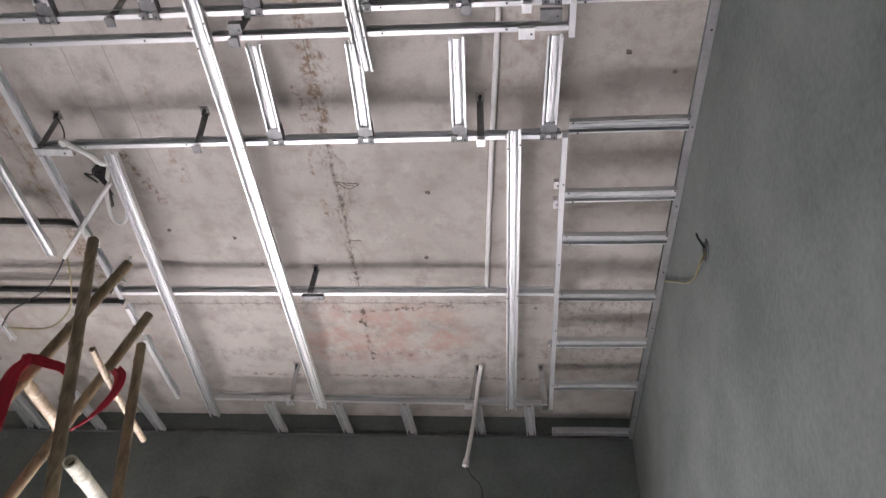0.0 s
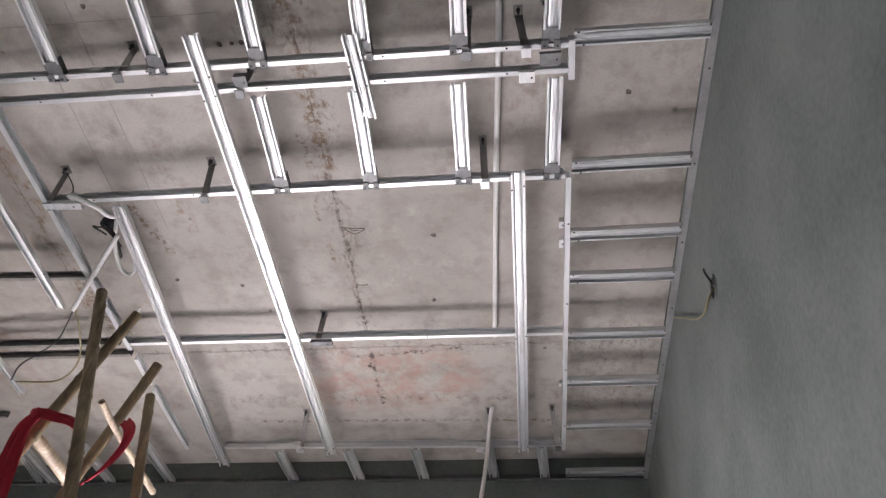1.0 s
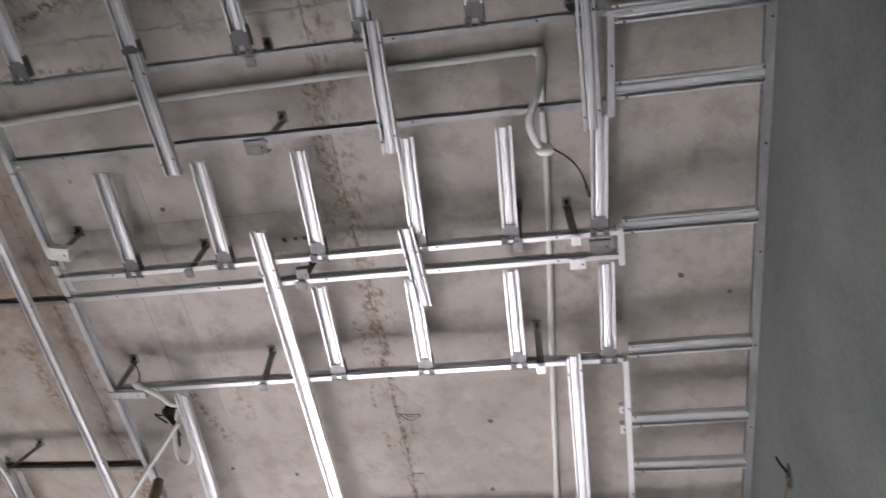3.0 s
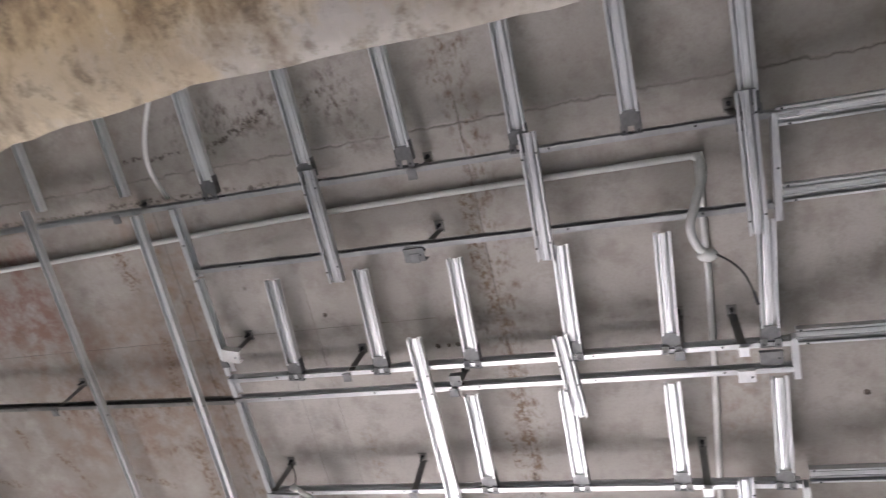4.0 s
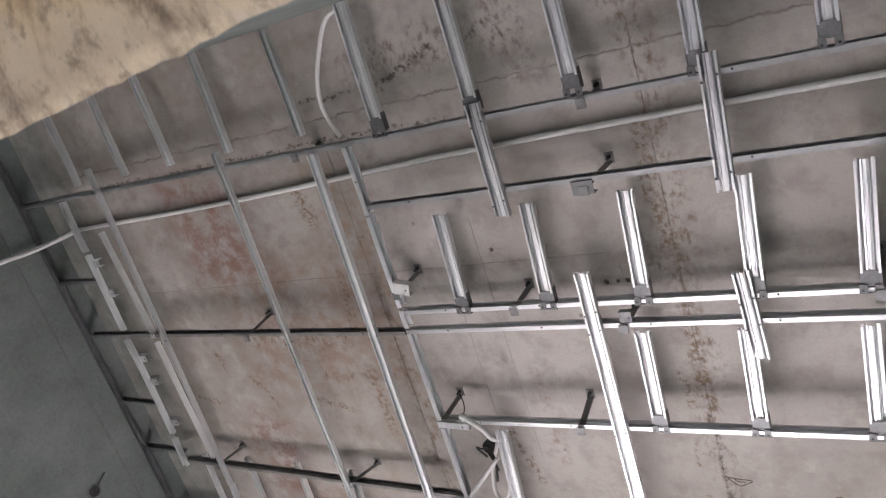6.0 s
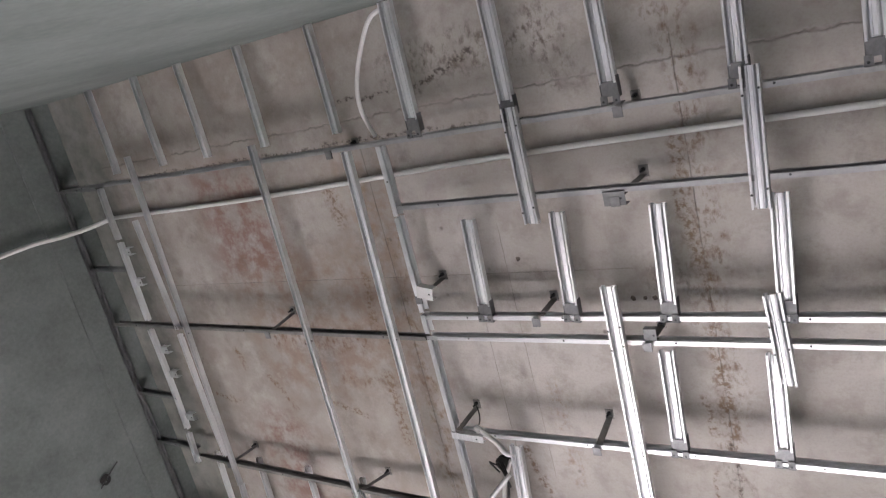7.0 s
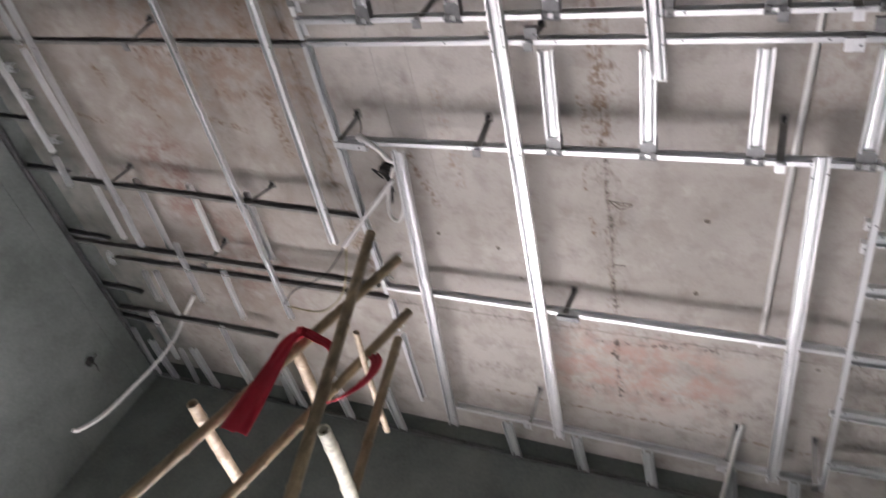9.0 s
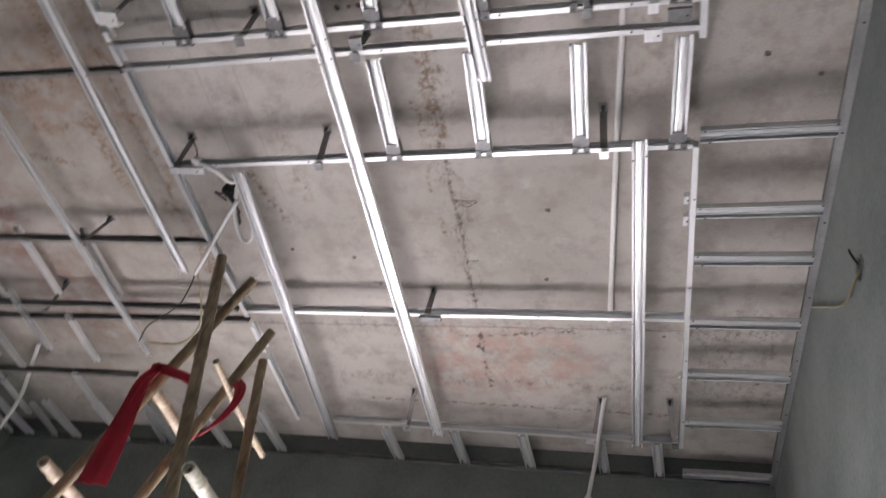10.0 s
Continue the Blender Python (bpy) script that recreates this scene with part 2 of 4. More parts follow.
    base = mix(t, calc(t, 'MULTIPLY', pk, 0.7), base, (0.08, 0.065, 0.05))
    t.links.new(base, b.inputs["Base Color"])
    b.inputs["Roughness"].default_value = 0.88
    h = calc(t, 'SUBTRACT', calc(t, 'ADD', calc(t, 'MULTIPLY', mid.outputs[0], 0.6), calc(t, 'MULTIPLY', fine.outputs[0], 0.25)), calc(t, 'ADD', joints, calc(t, 'MULTIPLY', pk, 0.6)))
    bump(t, b, h, 0.35, 0.006)
    return m


def lintel_render():
    """Tan cement on the underside of the door head, smeared with grey plaster towards the room."""
    m, t, b = nodes_of("lintel_render")
    co = coords(t)
    drag = tex(t, "ShaderNodeTexNoise", scaled(t, co, (24, 13, 13)), Scale=1.0, Detail=9.0, Roughness=0.72)
    blot = tex(t, "ShaderNodeTexNoise", co, Scale=13.0, Detail=8.0, Roughness=0.65)
    fine = tex(t, "ShaderNodeTexNoise", co, Scale=140.0, Detail=3.0)
    tan = mix(t, ramp(t, blot.outputs[0], [(0.3, 0.0), (0.65, 1.0)]), (0.41, 0.285, 0.145), (0.66, 0.52, 0.31))
    tan = mix(t, ramp(t, drag.outputs[0], [(0.36, 0.9), (0.52, 0.0)]), tan, (0.15, 0.095, 0.055))
    tan = mix(t, ramp(t, drag.outputs[0], [(0.58, 0.0), (0.72, 0.5)]), tan, (0.50, 0.44, 0.36))
    speck = tex(t, "ShaderNodeTexNoise", co, Scale=55.0, Detail=5.0, Roughness=0.7)
    sp = t.nodes.new("ShaderNodeSeparateXYZ")
    t.links.new(co, sp.inputs[0])
    y = calc(t, 'ADD', sp.outputs[1], calc(t, 'MULTIPLY', calc(t, 'SUBTRACT', drag.outputs[0], 0.5), 0.10))
    front = calc(t, 'MULTIPLY_ADD', calc(t, 'SUBTRACT', y, -0.128), 30.0, 0.5, True)
    right = calc(t, 'MULTIPLY_ADD', calc(t, 'SUBTRACT', calc(t, 'ADD', sp.outputs[0], calc(t, 'MULTIPLY', calc(t, 'SUBTRACT', blot.outputs[0], 0.5), 0.5)), -0.12), 14.0, 0.35, True)
    grey = calc(t, 'MULTIPLY', front, calc(t, 'MULTIPLY_ADD', right, 0.60, 0.40))
    col = mix(t, calc(t, 'MULTIPLY', grey, ramp(t, drag.outputs[0], [(0.3, 0.55), (0.55, 1.0)])), tan, mix(t, drag.outputs[0], (0.30, 0.265, 0.225), (0.60, 0.55, 0.48)))
    col = mix(t, ramp(t, speck.outputs[0], [(0.36, 0.6), (0.48, 0.0)]), col, (0.13, 0.095, 0.06))
    col = mix(t, ramp(t, speck.outputs[0], [(0.62, 0.0), (0.70, 0.5)]), col, (0.62, 0.55, 0.44))
    t.links.new(col, b.inputs["Base Color"])
    b.inputs["Roughness"].default_value = 0.85
    bump(t, b, calc(t, 'ADD', calc(t, 'ADD', drag.outputs[0], blot.outputs[0]), calc(t, 'MULTIPLY', fine.outputs[0], 0.3)), 0.6, 0.008)
    return m


def bamboo_cane(name, dark, light):
    """Weathered cane: long grain, darker blotches, a slight sheen."""
    m, t, b = nodes_of(name)
    co = coords(t)
    grain = tex(t, "ShaderNodeTexNoise", scaled(t, co, (60, 60, 3)), Scale=1.0, Detail=4.0)
    blot = tex(t, "ShaderNodeTexNoise", co, Scale=7.0, Detail=6.0, Roughness=0.65)
    col = mix(t, ramp(t, blot.outputs[0], [(0.32, 0.0), (0.66, 1.0)]), dark, light)
    col = mix(t, ramp(t, grain.outputs[0], [(0.35, 0.5), (0.55, 0.0)]), col, tuple(c * 0.55 for c in dark))
    t.links.new(col, b.inputs["Base Color"])
    b.inputs["Roughness"].default_value = 0.5
    bump(t, b, grain.outputs[0], 0.2, 0.002)
    return m


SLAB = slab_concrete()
PLASTER = surface("cement_plaster", (0.094, 0.107, 0.096), (0.182, 0.198, 0.181), rough=0.9, scale=1.9, fine=45, relief=0.3, spread=(0.36, 0.66))
FLOOR = surface("floor_screed", (0.30, 0.295, 0.28), (0.47, 0.46, 0.44), rough=0.9, scale=1.3, fine=50)
STEEL = surface("galvanised_steel", (0.50, 0.497, 0.497), (0.84, 0.835, 0.832), rough=0.38, metal=0.7, scale=2.5, fine=30, relief=0.06, stretch=(9, 0.8, 9), spread=(0.3, 0.62), per_object=0.25)
# HANGER and DULL also carry the dark corner's shade in their colour
HANGER = surface("hanger_and_shaded_steel", (0.15, 0.14, 0.13), (0.30, 0.285, 0.265), rough=0.5, metal=0.5, scale=12, fine=60, relief=0.1)
DULL = surface("dull_and_shaded_steel", (0.12, 0.118, 0.115), (0.27, 0.268, 0.265), rough=0.55, metal=0.7, scale=9, fine=60, relief=0.1)
TRACK = surface("grey_track_and_dimmed_steel", (0.28, 0.28, 0.275), (0.46, 0.455, 0.45), rough=0.5, metal=0.75, scale=5, fine=50, relief=0.1)
SCREW = surface("black_screw", (0.015, 0.015, 0.015), (0.05, 0.05, 0.05), rough=0.5, metal=0.5)
PVC = surface("white_conduit_plastic", (0.60, 0.58, 0.55), (0.76, 0.74, 0.71), rough=0.5, scale=5, fine=80, relief=0.05)
CABLE = surface("black_cable", (0.01, 0.01, 0.01), (0.04, 0.035, 0.03), rough=0.5)
YELLOW = surface("yellow_cable", (0.17, 0.14, 0.06), (0.27, 0.23, 0.12), rough=0.5)
DARK = surface("dark_socket_hollow", (0.012, 0.012, 0.012), (0.045, 0.04, 0.035), rough=0.9)
MARK = surface("graphite_and_hole_shade", (0.05, 0.04, 0.03), (0.16, 0.13, 0.10), rough=0.8, scale=40)
BAMBOO = bamboo_cane("brown_bamboo", (0.14, 0.10, 0.052), (0.29, 0.22, 0.125))
WHITE = bamboo_cane("whitish_bamboo", (0.46, 0.43, 0.31), (0.68, 0.65, 0.50))
PALE = bamboo_cane("pale_bamboo", (0.34, 0.25, 0.16), (0.58, 0.47, 0.33))
HOLLOW = surface("bamboo_hollow", (0.05, 0.03, 0.012), (0.12, 0.08, 0.04), rough=0.9)
RED = surface("red_cloth", (0.26, 0.008, 0.015), (0.50, 0.02, 0.04), rough=0.75, scale=8, fine=300, relief=0.2)
LINTEL = lintel_render()


# ---- builders ----
def mesh_of(bm, name, material, smooth=False):
    bmesh.ops.recalc_face_normals(bm, faces=bm.faces)
    me = bpy.data.meshes.new(name)
    bm.to_mesh(me)
    bm.free()
    me.materials.append(material)
    if smooth:
        for p in me.polygons:
            p.use_smooth = True
    return me


def part(name, bm, material, parent=None, label="", smooth=False):
    ob = new(name, mesh_of(bm, name, material, smooth))
    if parent is not None:
        ob.parent = parent
    if label:
        tagged(ob, label)
    return ob


def add_box(bm, x0, x1, y0, y1, z0, z1, m=None):
    made = bmesh.ops.create_cube(bm, size=1.0)["verts"]
    mat_ = Matrix.Translation(((x0 + x1) / 2, (y0 + y1) / 2, (z0 + z1) / 2)) @ Matrix.Diagonal((abs(x1 - x0), abs(y1 - y0), abs(z1 - z0), 1))
    bmesh.ops.transform(bm, matrix=(m @ mat_) if m else mat_, verts=made)
    return made


def bevelled(bm, width):
    bmesh.ops.bevel(bm, geom=list(bm.edges), offset=width, segments=1, affect='EDGES')
    return bm


def thick(line, w):
    """A closed outline round a centre line of (u, v) points, w thick."""
    pts = [Vector(p) for p in line]
    left, right = [], []
    for i, p in enumerate(pts):
        a = (p - pts[i - 1]).normalized() if i else None
        c = (pts[i + 1] - p).normalized() if i < len(pts) - 1 else None
        d = (a + c).normalized() if a and c and (a + c).length > 1e-6 else (c or a)
        n = Vector((-d.y, d.x))
        k = 1.0
        if a and c:
            k = 1.0 / max(0.4, n.dot(Vector((-a.y, a.x))))
        left.append(p + n * w / 2 * k)
        right.append(p - n * w / 2 * k)
    return left + right[::-1]


def extrude_y(bm, outline, length, steps=1, droop=0.0):
    """Sweep an outline in (x, z) along +y."""
    n = len(outline)
    rings = []
    for s in range(steps + 1):
        f = s / steps
        sag = -droop * 4 * f * (1 - f)
        rings.append([bm.verts.new((p[0], f * length, p[1] + sag)) for p in outline])
    for a, b in zip(rings, rings[1:]):
        for i in range(n):
            bm.faces.new((a[i], a[(i + 1) % n], b[(i + 1) % n], b[i]))
    h = n // 2
    for ring, flip in ((rings[0], False), (rings[-1], True)):
        for i in range(h - 1):
            f = (ring[i], ring[i + 1], ring[n - 2 - i], ring[n - 1 - i])
            bm.faces.new(f[::-1] if flip else f)


def tube(bm, pts, radius, sides=10, caps=True):
    """A round tube through points; radius may be a list."""
    pts = [Vector(p) for p in pts]
    rad = radius if isinstance(radius, (list, tuple)) else [radius] * len(pts)
    rings = []
    side = None
    for i, p in enumerate(pts):
        d = (pts[min(i + 1, len(pts) - 1)] - pts[max(i - 1, 0)]).normalized()
        if side is None:
            side = d.orthogonal().normalized()
        side = (side - d * side.dot(d)).normalized()
        up = d.cross(side)
        rings.append([bm.verts.new(p + rad[i] * (side * math.cos(2 * math.pi * k / sides) + up * math.sin(2 * math.pi * k / sides))) for k in range(sides)])
    for a, b in zip(rings, rings[1:]):
        for k in range(sides):
            bm.faces.new((a[k], a[(k + 1) % sides], b[(k + 1) % sides], b[k]))
    if caps:
        bm.faces.new(rings[0][::-1])
        bm.faces.new(rings[-1])


def glide(pts, n=8):
    """A smooth curve through points."""
    p = [Vector(q) for q in pts]
    p = [p[0] * 2 - p[1]] + p + [p[-1] * 2 - p[-2]]
    out = []
    for i in range(1, len(p) - 2):
        for s in range(n):
            u = s / n
            out.append(0.5 * ((2 * p[i]) + (p[i + 1] - p[i - 1]) * u + (2 * p[i - 1] - 5 * p[i] + 4 * p[i + 1] - p[i + 2]) * u * u + (3 * p[i] - p[i - 1] - 3 * p[i + 1] + p[i + 2]) * u ** 3))
    out.append(p[-2])
    return out


# ---- the room ----
X0, X1, Y0, Y1, H = -4.5, 0.885, -0.14, 4.24, 4.145


def wall_with_opening(name, axis, at_, thickness, span, height, opening, label):
    """A wall across one axis with one rectangular hole (u0, u1, z0, z1)."""
    bm = bmesh.new()
    u0, u1, z0, z1 = opening if opening else (span[0], span[0], 0, 0)
    pieces = [(span[0], span[1], FLOOR_Z, height)] if not opening else [(span[0], u0, FLOOR_Z, height), (u1, span[1], FLOOR_Z, height), (u0, u1, z1, height)] + ([(u0, u1, FLOOR_Z, z0)] if z0 > FLOOR_Z else [])
    lo, hi = sorted((at_, at_ + thickness))
    for a, b, c, d in pieces:
        add_box(bm, *((a, b, lo, hi, c, d) if axis == 'y' else (lo, hi, a, b, c, d)))
    ob = part(name, bm, PLASTER)
    return tagged(ob, label, "wall", kind="structure")


wall_with_opening("wall_north", 'y', Y1, 0.2, (X0 - 0.2, X1 + 0.2), H, WIN, "grey cement-plastered wall with a window opening")
wall_with_opening("wall_south", 'y', Y0, -0.24, (X0 - 0.2, X1 + 0.2), H, (DOOR[0], DOOR[1], FLOOR_Z, DOOR[2] + 0.05), "grey cement-plastered wall above a wide doorway")
wall_with_opening("wall_east", 'x', X1, 0.2, (Y0, Y1), H, None, "grey-green cement-plastered side wall")
wall_with_opening("wall_west", 'x', X0, -0.2, (Y0, Y1), H, None, "grey cement-plastered wall with two socket holes")
bm = bmesh.new()
add_box(bm, X0 - 0.2, X1 + 0.2, -3.7, Y1 + 0.2, FLOOR_Z - 0.15, FLOOR_Z)
tagged(part("floor", bm, FLOOR), "bare grey screed floor", "floor", kind="structure")
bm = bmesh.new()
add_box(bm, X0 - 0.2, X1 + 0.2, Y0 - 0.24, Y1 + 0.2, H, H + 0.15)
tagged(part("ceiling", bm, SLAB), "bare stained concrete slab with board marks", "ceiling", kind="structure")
# the hall behind the doorway
wall_with_opening("hall_wall_south", 'y', -3.5, -0.2, (X0 - 0.2, X1 + 0.2), 3.0, (-1.8, 0.7, 0.3, 2.3), "plain grey hall wall with a window opening")
for nm, a, b in (("hall_wall_east", X1, X1 + 0.2), ("hall_wall_west", -3.2, -3.0)):
    bm = bmesh.new()
    add_box(bm, a, b, -3.5, Y0 - 0.24, FLOOR_Z, 3.0)
    tagged(part(nm, bm, PLASTER), "plain grey plastered hall wall", "wall", kind="structure")
bm = bmesh.new()
add_box(bm, X0 - 0.2, X1 + 0.2, -3.7, Y0 - 0.24, 3.0, 3.15)
tagged(part("hall_ceiling", bm, PLASTER), "plain grey hall ceiling", "ceiling", kind="structure")
bm = bmesh.new()
bmesh.ops.create_grid(bm, x_segments=1, y_segments=1, size=600)
bmesh.ops.translate(bm, vec=(0, 0, FLOOR_Z - 0.3), verts=bm.verts)
tagged(part("ground", bm, FLOOR), "bare ground outside", "ground", kind="structure")


def door_head():
    """The rough underside of the doorway's head, with a ragged lip of plaster towards the room."""
    bm = bmesh.new()
    nx, ny = 150, 26
    grid = []
    for j in range(ny + 1):
        row = []
        for i in range(nx + 1):
            x = DOOR[0] + (DOOR[1] - DOOR[0]) * i / nx
            f = j / ny
            edge = -0.100 + 0.070 * min(0.5, max(0.0, -0.10 - x)) + 0.003 * noise.noise((x * 3.1, 0, 0)) + 0.0018 * noise.noise((x * 23, 3, 0)) + 0.002 * noise.noise((x * 70, 7, 0))
            y = -0.40 + (edge + 0.40) * f
            z = DOOR[2] + 0.010 * noise.noise((x * 5, y * 7, 1)) + 0.005 * noise.noise((x * 24, y * 12, 2)) + 0.010 * max(0.0, f - 0.92) * 1.5 / 0.12 * (0.75 + 0.2 * noise.noise((x * 9, 5, 5)))
            row.append(bm.verts.new((x, y, z)))
        grid.append(row)
    for j in range(ny):
        for i in range(nx):
            bm.faces.new((grid[j][i], grid[j][i + 1], grid[j + 1][i + 1], grid[j + 1][i]))
    back = [bm.verts.new((v.co.x, Y0 + 0.001, DOOR[2] + 0.10)) for v in grid[ny]]
    rear = [bm.verts.new((v.co.x, -0.40, DOOR[2] + 0.10)) for v in grid[0]]
    for i in range(nx):
        bm.faces.new((grid[ny][i], grid[ny][i + 1], back[i + 1], back[i]))
        bm.faces.new((back[i], back[i + 1], rear[i + 1], rear[i]))
        bm.faces.new((rear[i], rear[i + 1], grid[0][i + 1], grid[0][i]))
    return tagged(part("door_lintel", bm, LINTEL, smooth=True), "rough tan cement door head smeared with grey plaster", "lintel", kind="structure")


door_head()

# ---- the ceiling frame ----
FZ = 4.0
FURRING = thick([(-0.0225, 0.0008), (-0.0295, 0.0008), (-0.0295, 0.0265), (-0.0170, 0.0265), (-0.0130, 0.0095), (-0.0080, 0.0085), (-0.0060, 0.0115),
                 (0.0060, 0.0115), (0.0080, 0.0085), (0.0130, 0.0095), (0.0170, 0.0265), (0.0295, 0.0265), (0.0295, 0.0008), (0.0225, 0.0008)], 0.0014)
CARRIER = thick([(0.019, 0.0008), (0.0, 0.0008), (0.0, 0.0442), (0.019, 0.0442)], 0.0016)
SCREW_MESH = None


def screw(parent, place):
    global SCREW_MESH
    if SCREW_MESH is None:
        bm = bmesh.new()
        bmesh.ops.create_cone(bm, cap_ends=True, segments=8, radius1=0.0028, radius2=0.0046, depth=0.003)
        bmesh.ops.rotate(bm, cent=(0, 0, 0), matrix=Matrix.Rotation(math.pi, 3, 'X'), verts=bm.verts)
        SCREW_MESH = mesh_of(bm, "screw", SCREW)
    ob = new("screw", SCREW_MESH)
    ob.parent = parent
    ob.location = place
    return ob


def clip_mesh():
    """A bent steel tab with two ears that ties a furring's end to the carrier."""
    bm = bmesh.new()
    add_box(bm, -0.030, 0.030, -0.004, 0.050, 0.0, 0.002)
    add_box(bm, -0.036, -0.010, 0.045, 0.078, -0.002, 0.0005, Matrix.Rotation(radians(-5), 4, 'X'))
    add_box(bm, 0.010, 0.036, 0.045, 0.078, -0.002, 0.0005, Matrix.Rotation(radians(-5), 4, 'X'))
    add_box(bm, -0.036, 0.036, 0.076, 0.079, -0.004, 0.042)
    add_box(bm, -0.0325, -0.0305, -0.02, 0.055, -0.002, 0.032)
    add_box(bm, 0.0305, 0.0325, -0.02, 0.055, -0.002, 0.032)
    return mesh_of(bm, "clip", DULL)


CLIP = clip_mesh()


def furring(x0, y0, x1, y1, z=FZ, label="", clip=False, screws=(), width=1.0, roll=0.0):
    a, b = Vector((x0, y0, z)), Vector((x1, y1, z))
    length = (b - a).length
    bm = bmesh.new()
    extrude_y(bm, [(p[0] * width, p[1]) for p in FURRING], length, 6, random.uniform(-0.004, 0.005))
    ob = part("furring_channel", bm, STEEL)
    turn = math.degrees(math.atan2(-(b - a).x, (b - a).y))
    ob.matrix_world = pose(x0, y0, z, 0, roll, turn)
    tagged(ob, label or "galvanised steel furring channel with two grooves", "metal channel", "furring channels")
    if clip:
        c = new("clip", CLIP)
        c.parent = ob
        c.location = (0, length - 0.004, 0.004)
        tagged(c, "dull grey steel clip")
        for sx in (-0.024, 0.024):
            screw(ob, (sx, length + 0.060, -0.0065))
    for s in screws:
        screw(ob, (0.0255, s * length, -0.0006))
        screw(ob, (-0.0255, s * length + 0.02, -0.0006))
    return ob


def carrier(x0, y0, x1, y1, z=FZ + 0.006, label="", flip=False, material=None, width=1.0):
    a, b = Vector((x0, y0, z)), Vector((x1, y1, z))
    length = (b - a).length
    bm = bmesh.new()
    prof = [((-p[0] if flip else p[0]) * width, p[1]) for p in CARRIER]
    extrude_y(bm, prof, length, 8, random.uniform(-0.003, 0.004))
    ob = part("carrier_channel", bm, material or STEEL)
    turn = math.degrees(math.atan2(-(b - a).x, (b - a).y))
    ob.matrix_world = pose(x0, y0, z, 0, 0, turn)
    tagged(ob, label or "thin galvanised steel carrying channel under the slab", "metal channel", "carrying channels")
    n = max(1, int(length / 0.45))
    for i in range(n):
        screw(ob, ((-0.012 if flip else 0.012) * width, (i + 0.5) * length / n, -0.0006))
    return ob


# carrying channels across the room (web towards the doorway, flange towards the window)
for x0, y0, x1, y1 in ((-4.49, 0.40, 0.86, 0.462), (-1.955, 0.727, 0.35, 0.760), (-1.955, 1.262, 0.36, 1.272), (-1.98, 1.366, 0.36, 1.376),
                       (-1.97, 1.875, 0.35, 1.872), (-1.97, 2.855, 0.35, 2.872), (-1.74, 3.858, 0.355, 3.890)):
    # the two nearest carriers: dim reflections are put into a greyer steel colour
    carrier(x0, y0, x1, y1, material=TRACK if y0 < 1 else None)
# carriers of the dim corner: its shade is put into a darker steel colour
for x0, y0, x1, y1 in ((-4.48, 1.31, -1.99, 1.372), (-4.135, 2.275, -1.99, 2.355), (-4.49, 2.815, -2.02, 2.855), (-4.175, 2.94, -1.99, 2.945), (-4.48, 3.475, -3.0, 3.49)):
    carrier(x0, y0, x1, y1, label="thin steel carrying channel coloured darker for the corner's shade", material=HANGER)

# channels along the room
for x0, y0, x1, y1 in ((0.352, 1.86, 0.352, 3.91), (0.357, 1.24, 0.357, 1.40), (0.358, 0.44, 0.345, 0.80)):
    carrier(x0, y0, x1, y1, z=FZ - 0.006, label="galvanised steel channel bordering the side strip", width=1.15)
for y0, y1 in ((0.43, 0.75), (0.76, 1.22), (1.235, 1.33), (1.36, 1.86), (1.90, 2.50), (2.52, 2.88), (2.96, 3.18), (3.24, 3.84)):
    carrier(-1.965 - 0.004 * y0, y0, -1.965 - 0.004 * y1, y1, z=FZ - 0.006, label="galvanised steel border channel piece between carriers", width=1.25)

# long furrings that hang below the carriers
LOW = FZ - 0.020
furring(0.152, 1.820, 0.122, 3.905, LOW, screws=(0.03, 0.49, 0.97))
furring(-1.034, 1.112, -1.058, 3.915, LOW, screws=(0.06, 0.09, 0.27, 0.62, 0.97))
OFFCUT = "short offcut of galvanised furring channel across two carriers"
furring(-0.443, 1.156, -0.426, 1.513, LOW, OFFCUT, screws=(0.28, 0.58))
furring(-0.421, 0.366, -0.438, 0.843, LOW, OFFCUT, screws=(0.15, 0.85))
furring(-1.290, 0.364, -1.294, 0.833, LOW, OFFCUT, screws=(0.15, 0.85))
furring(0.289, 0.352, 0.289, 0.838, LOW, OFFCUT, screws=(0.15, 0.85))
furring(-1.630, 1.897, -1.780, 4.02, LOW, screws=(0.45, 0.95))
furring(-2.135, 0.43, -2.200, 2.53, LOW, screws=(0.44, 0.88), width=0.7)
furring(-2.709, 0.326, -2.760, 3.23, LOW, screws=(0.36, 0.68), width=0.5)
furring(-3.690, 0.26, -3.755, 2.42, LOW, screws=(0.5,), width=0.42)
for x0, y0, x1, y1 in ((-4.053, 0.41, -4.061, 0.73), (-4.056, 0.75, -4.072, 1.265), (-4.086, 1.33, -4.093, 2.04), (-4.10, 2.075, -4.119, 2.30)):
    furring(x0, y0, x1, y1, LOW + 0.005, "lapped piece of galvanised furring channel", width=0.55)
furring(-3.86, 0.63, -3.83, 1.33, LOW + 0.02, width=0.4)
furring(-3.822, 1.36, -3.815, 2.22, LOW + 0.012, width=0.4)

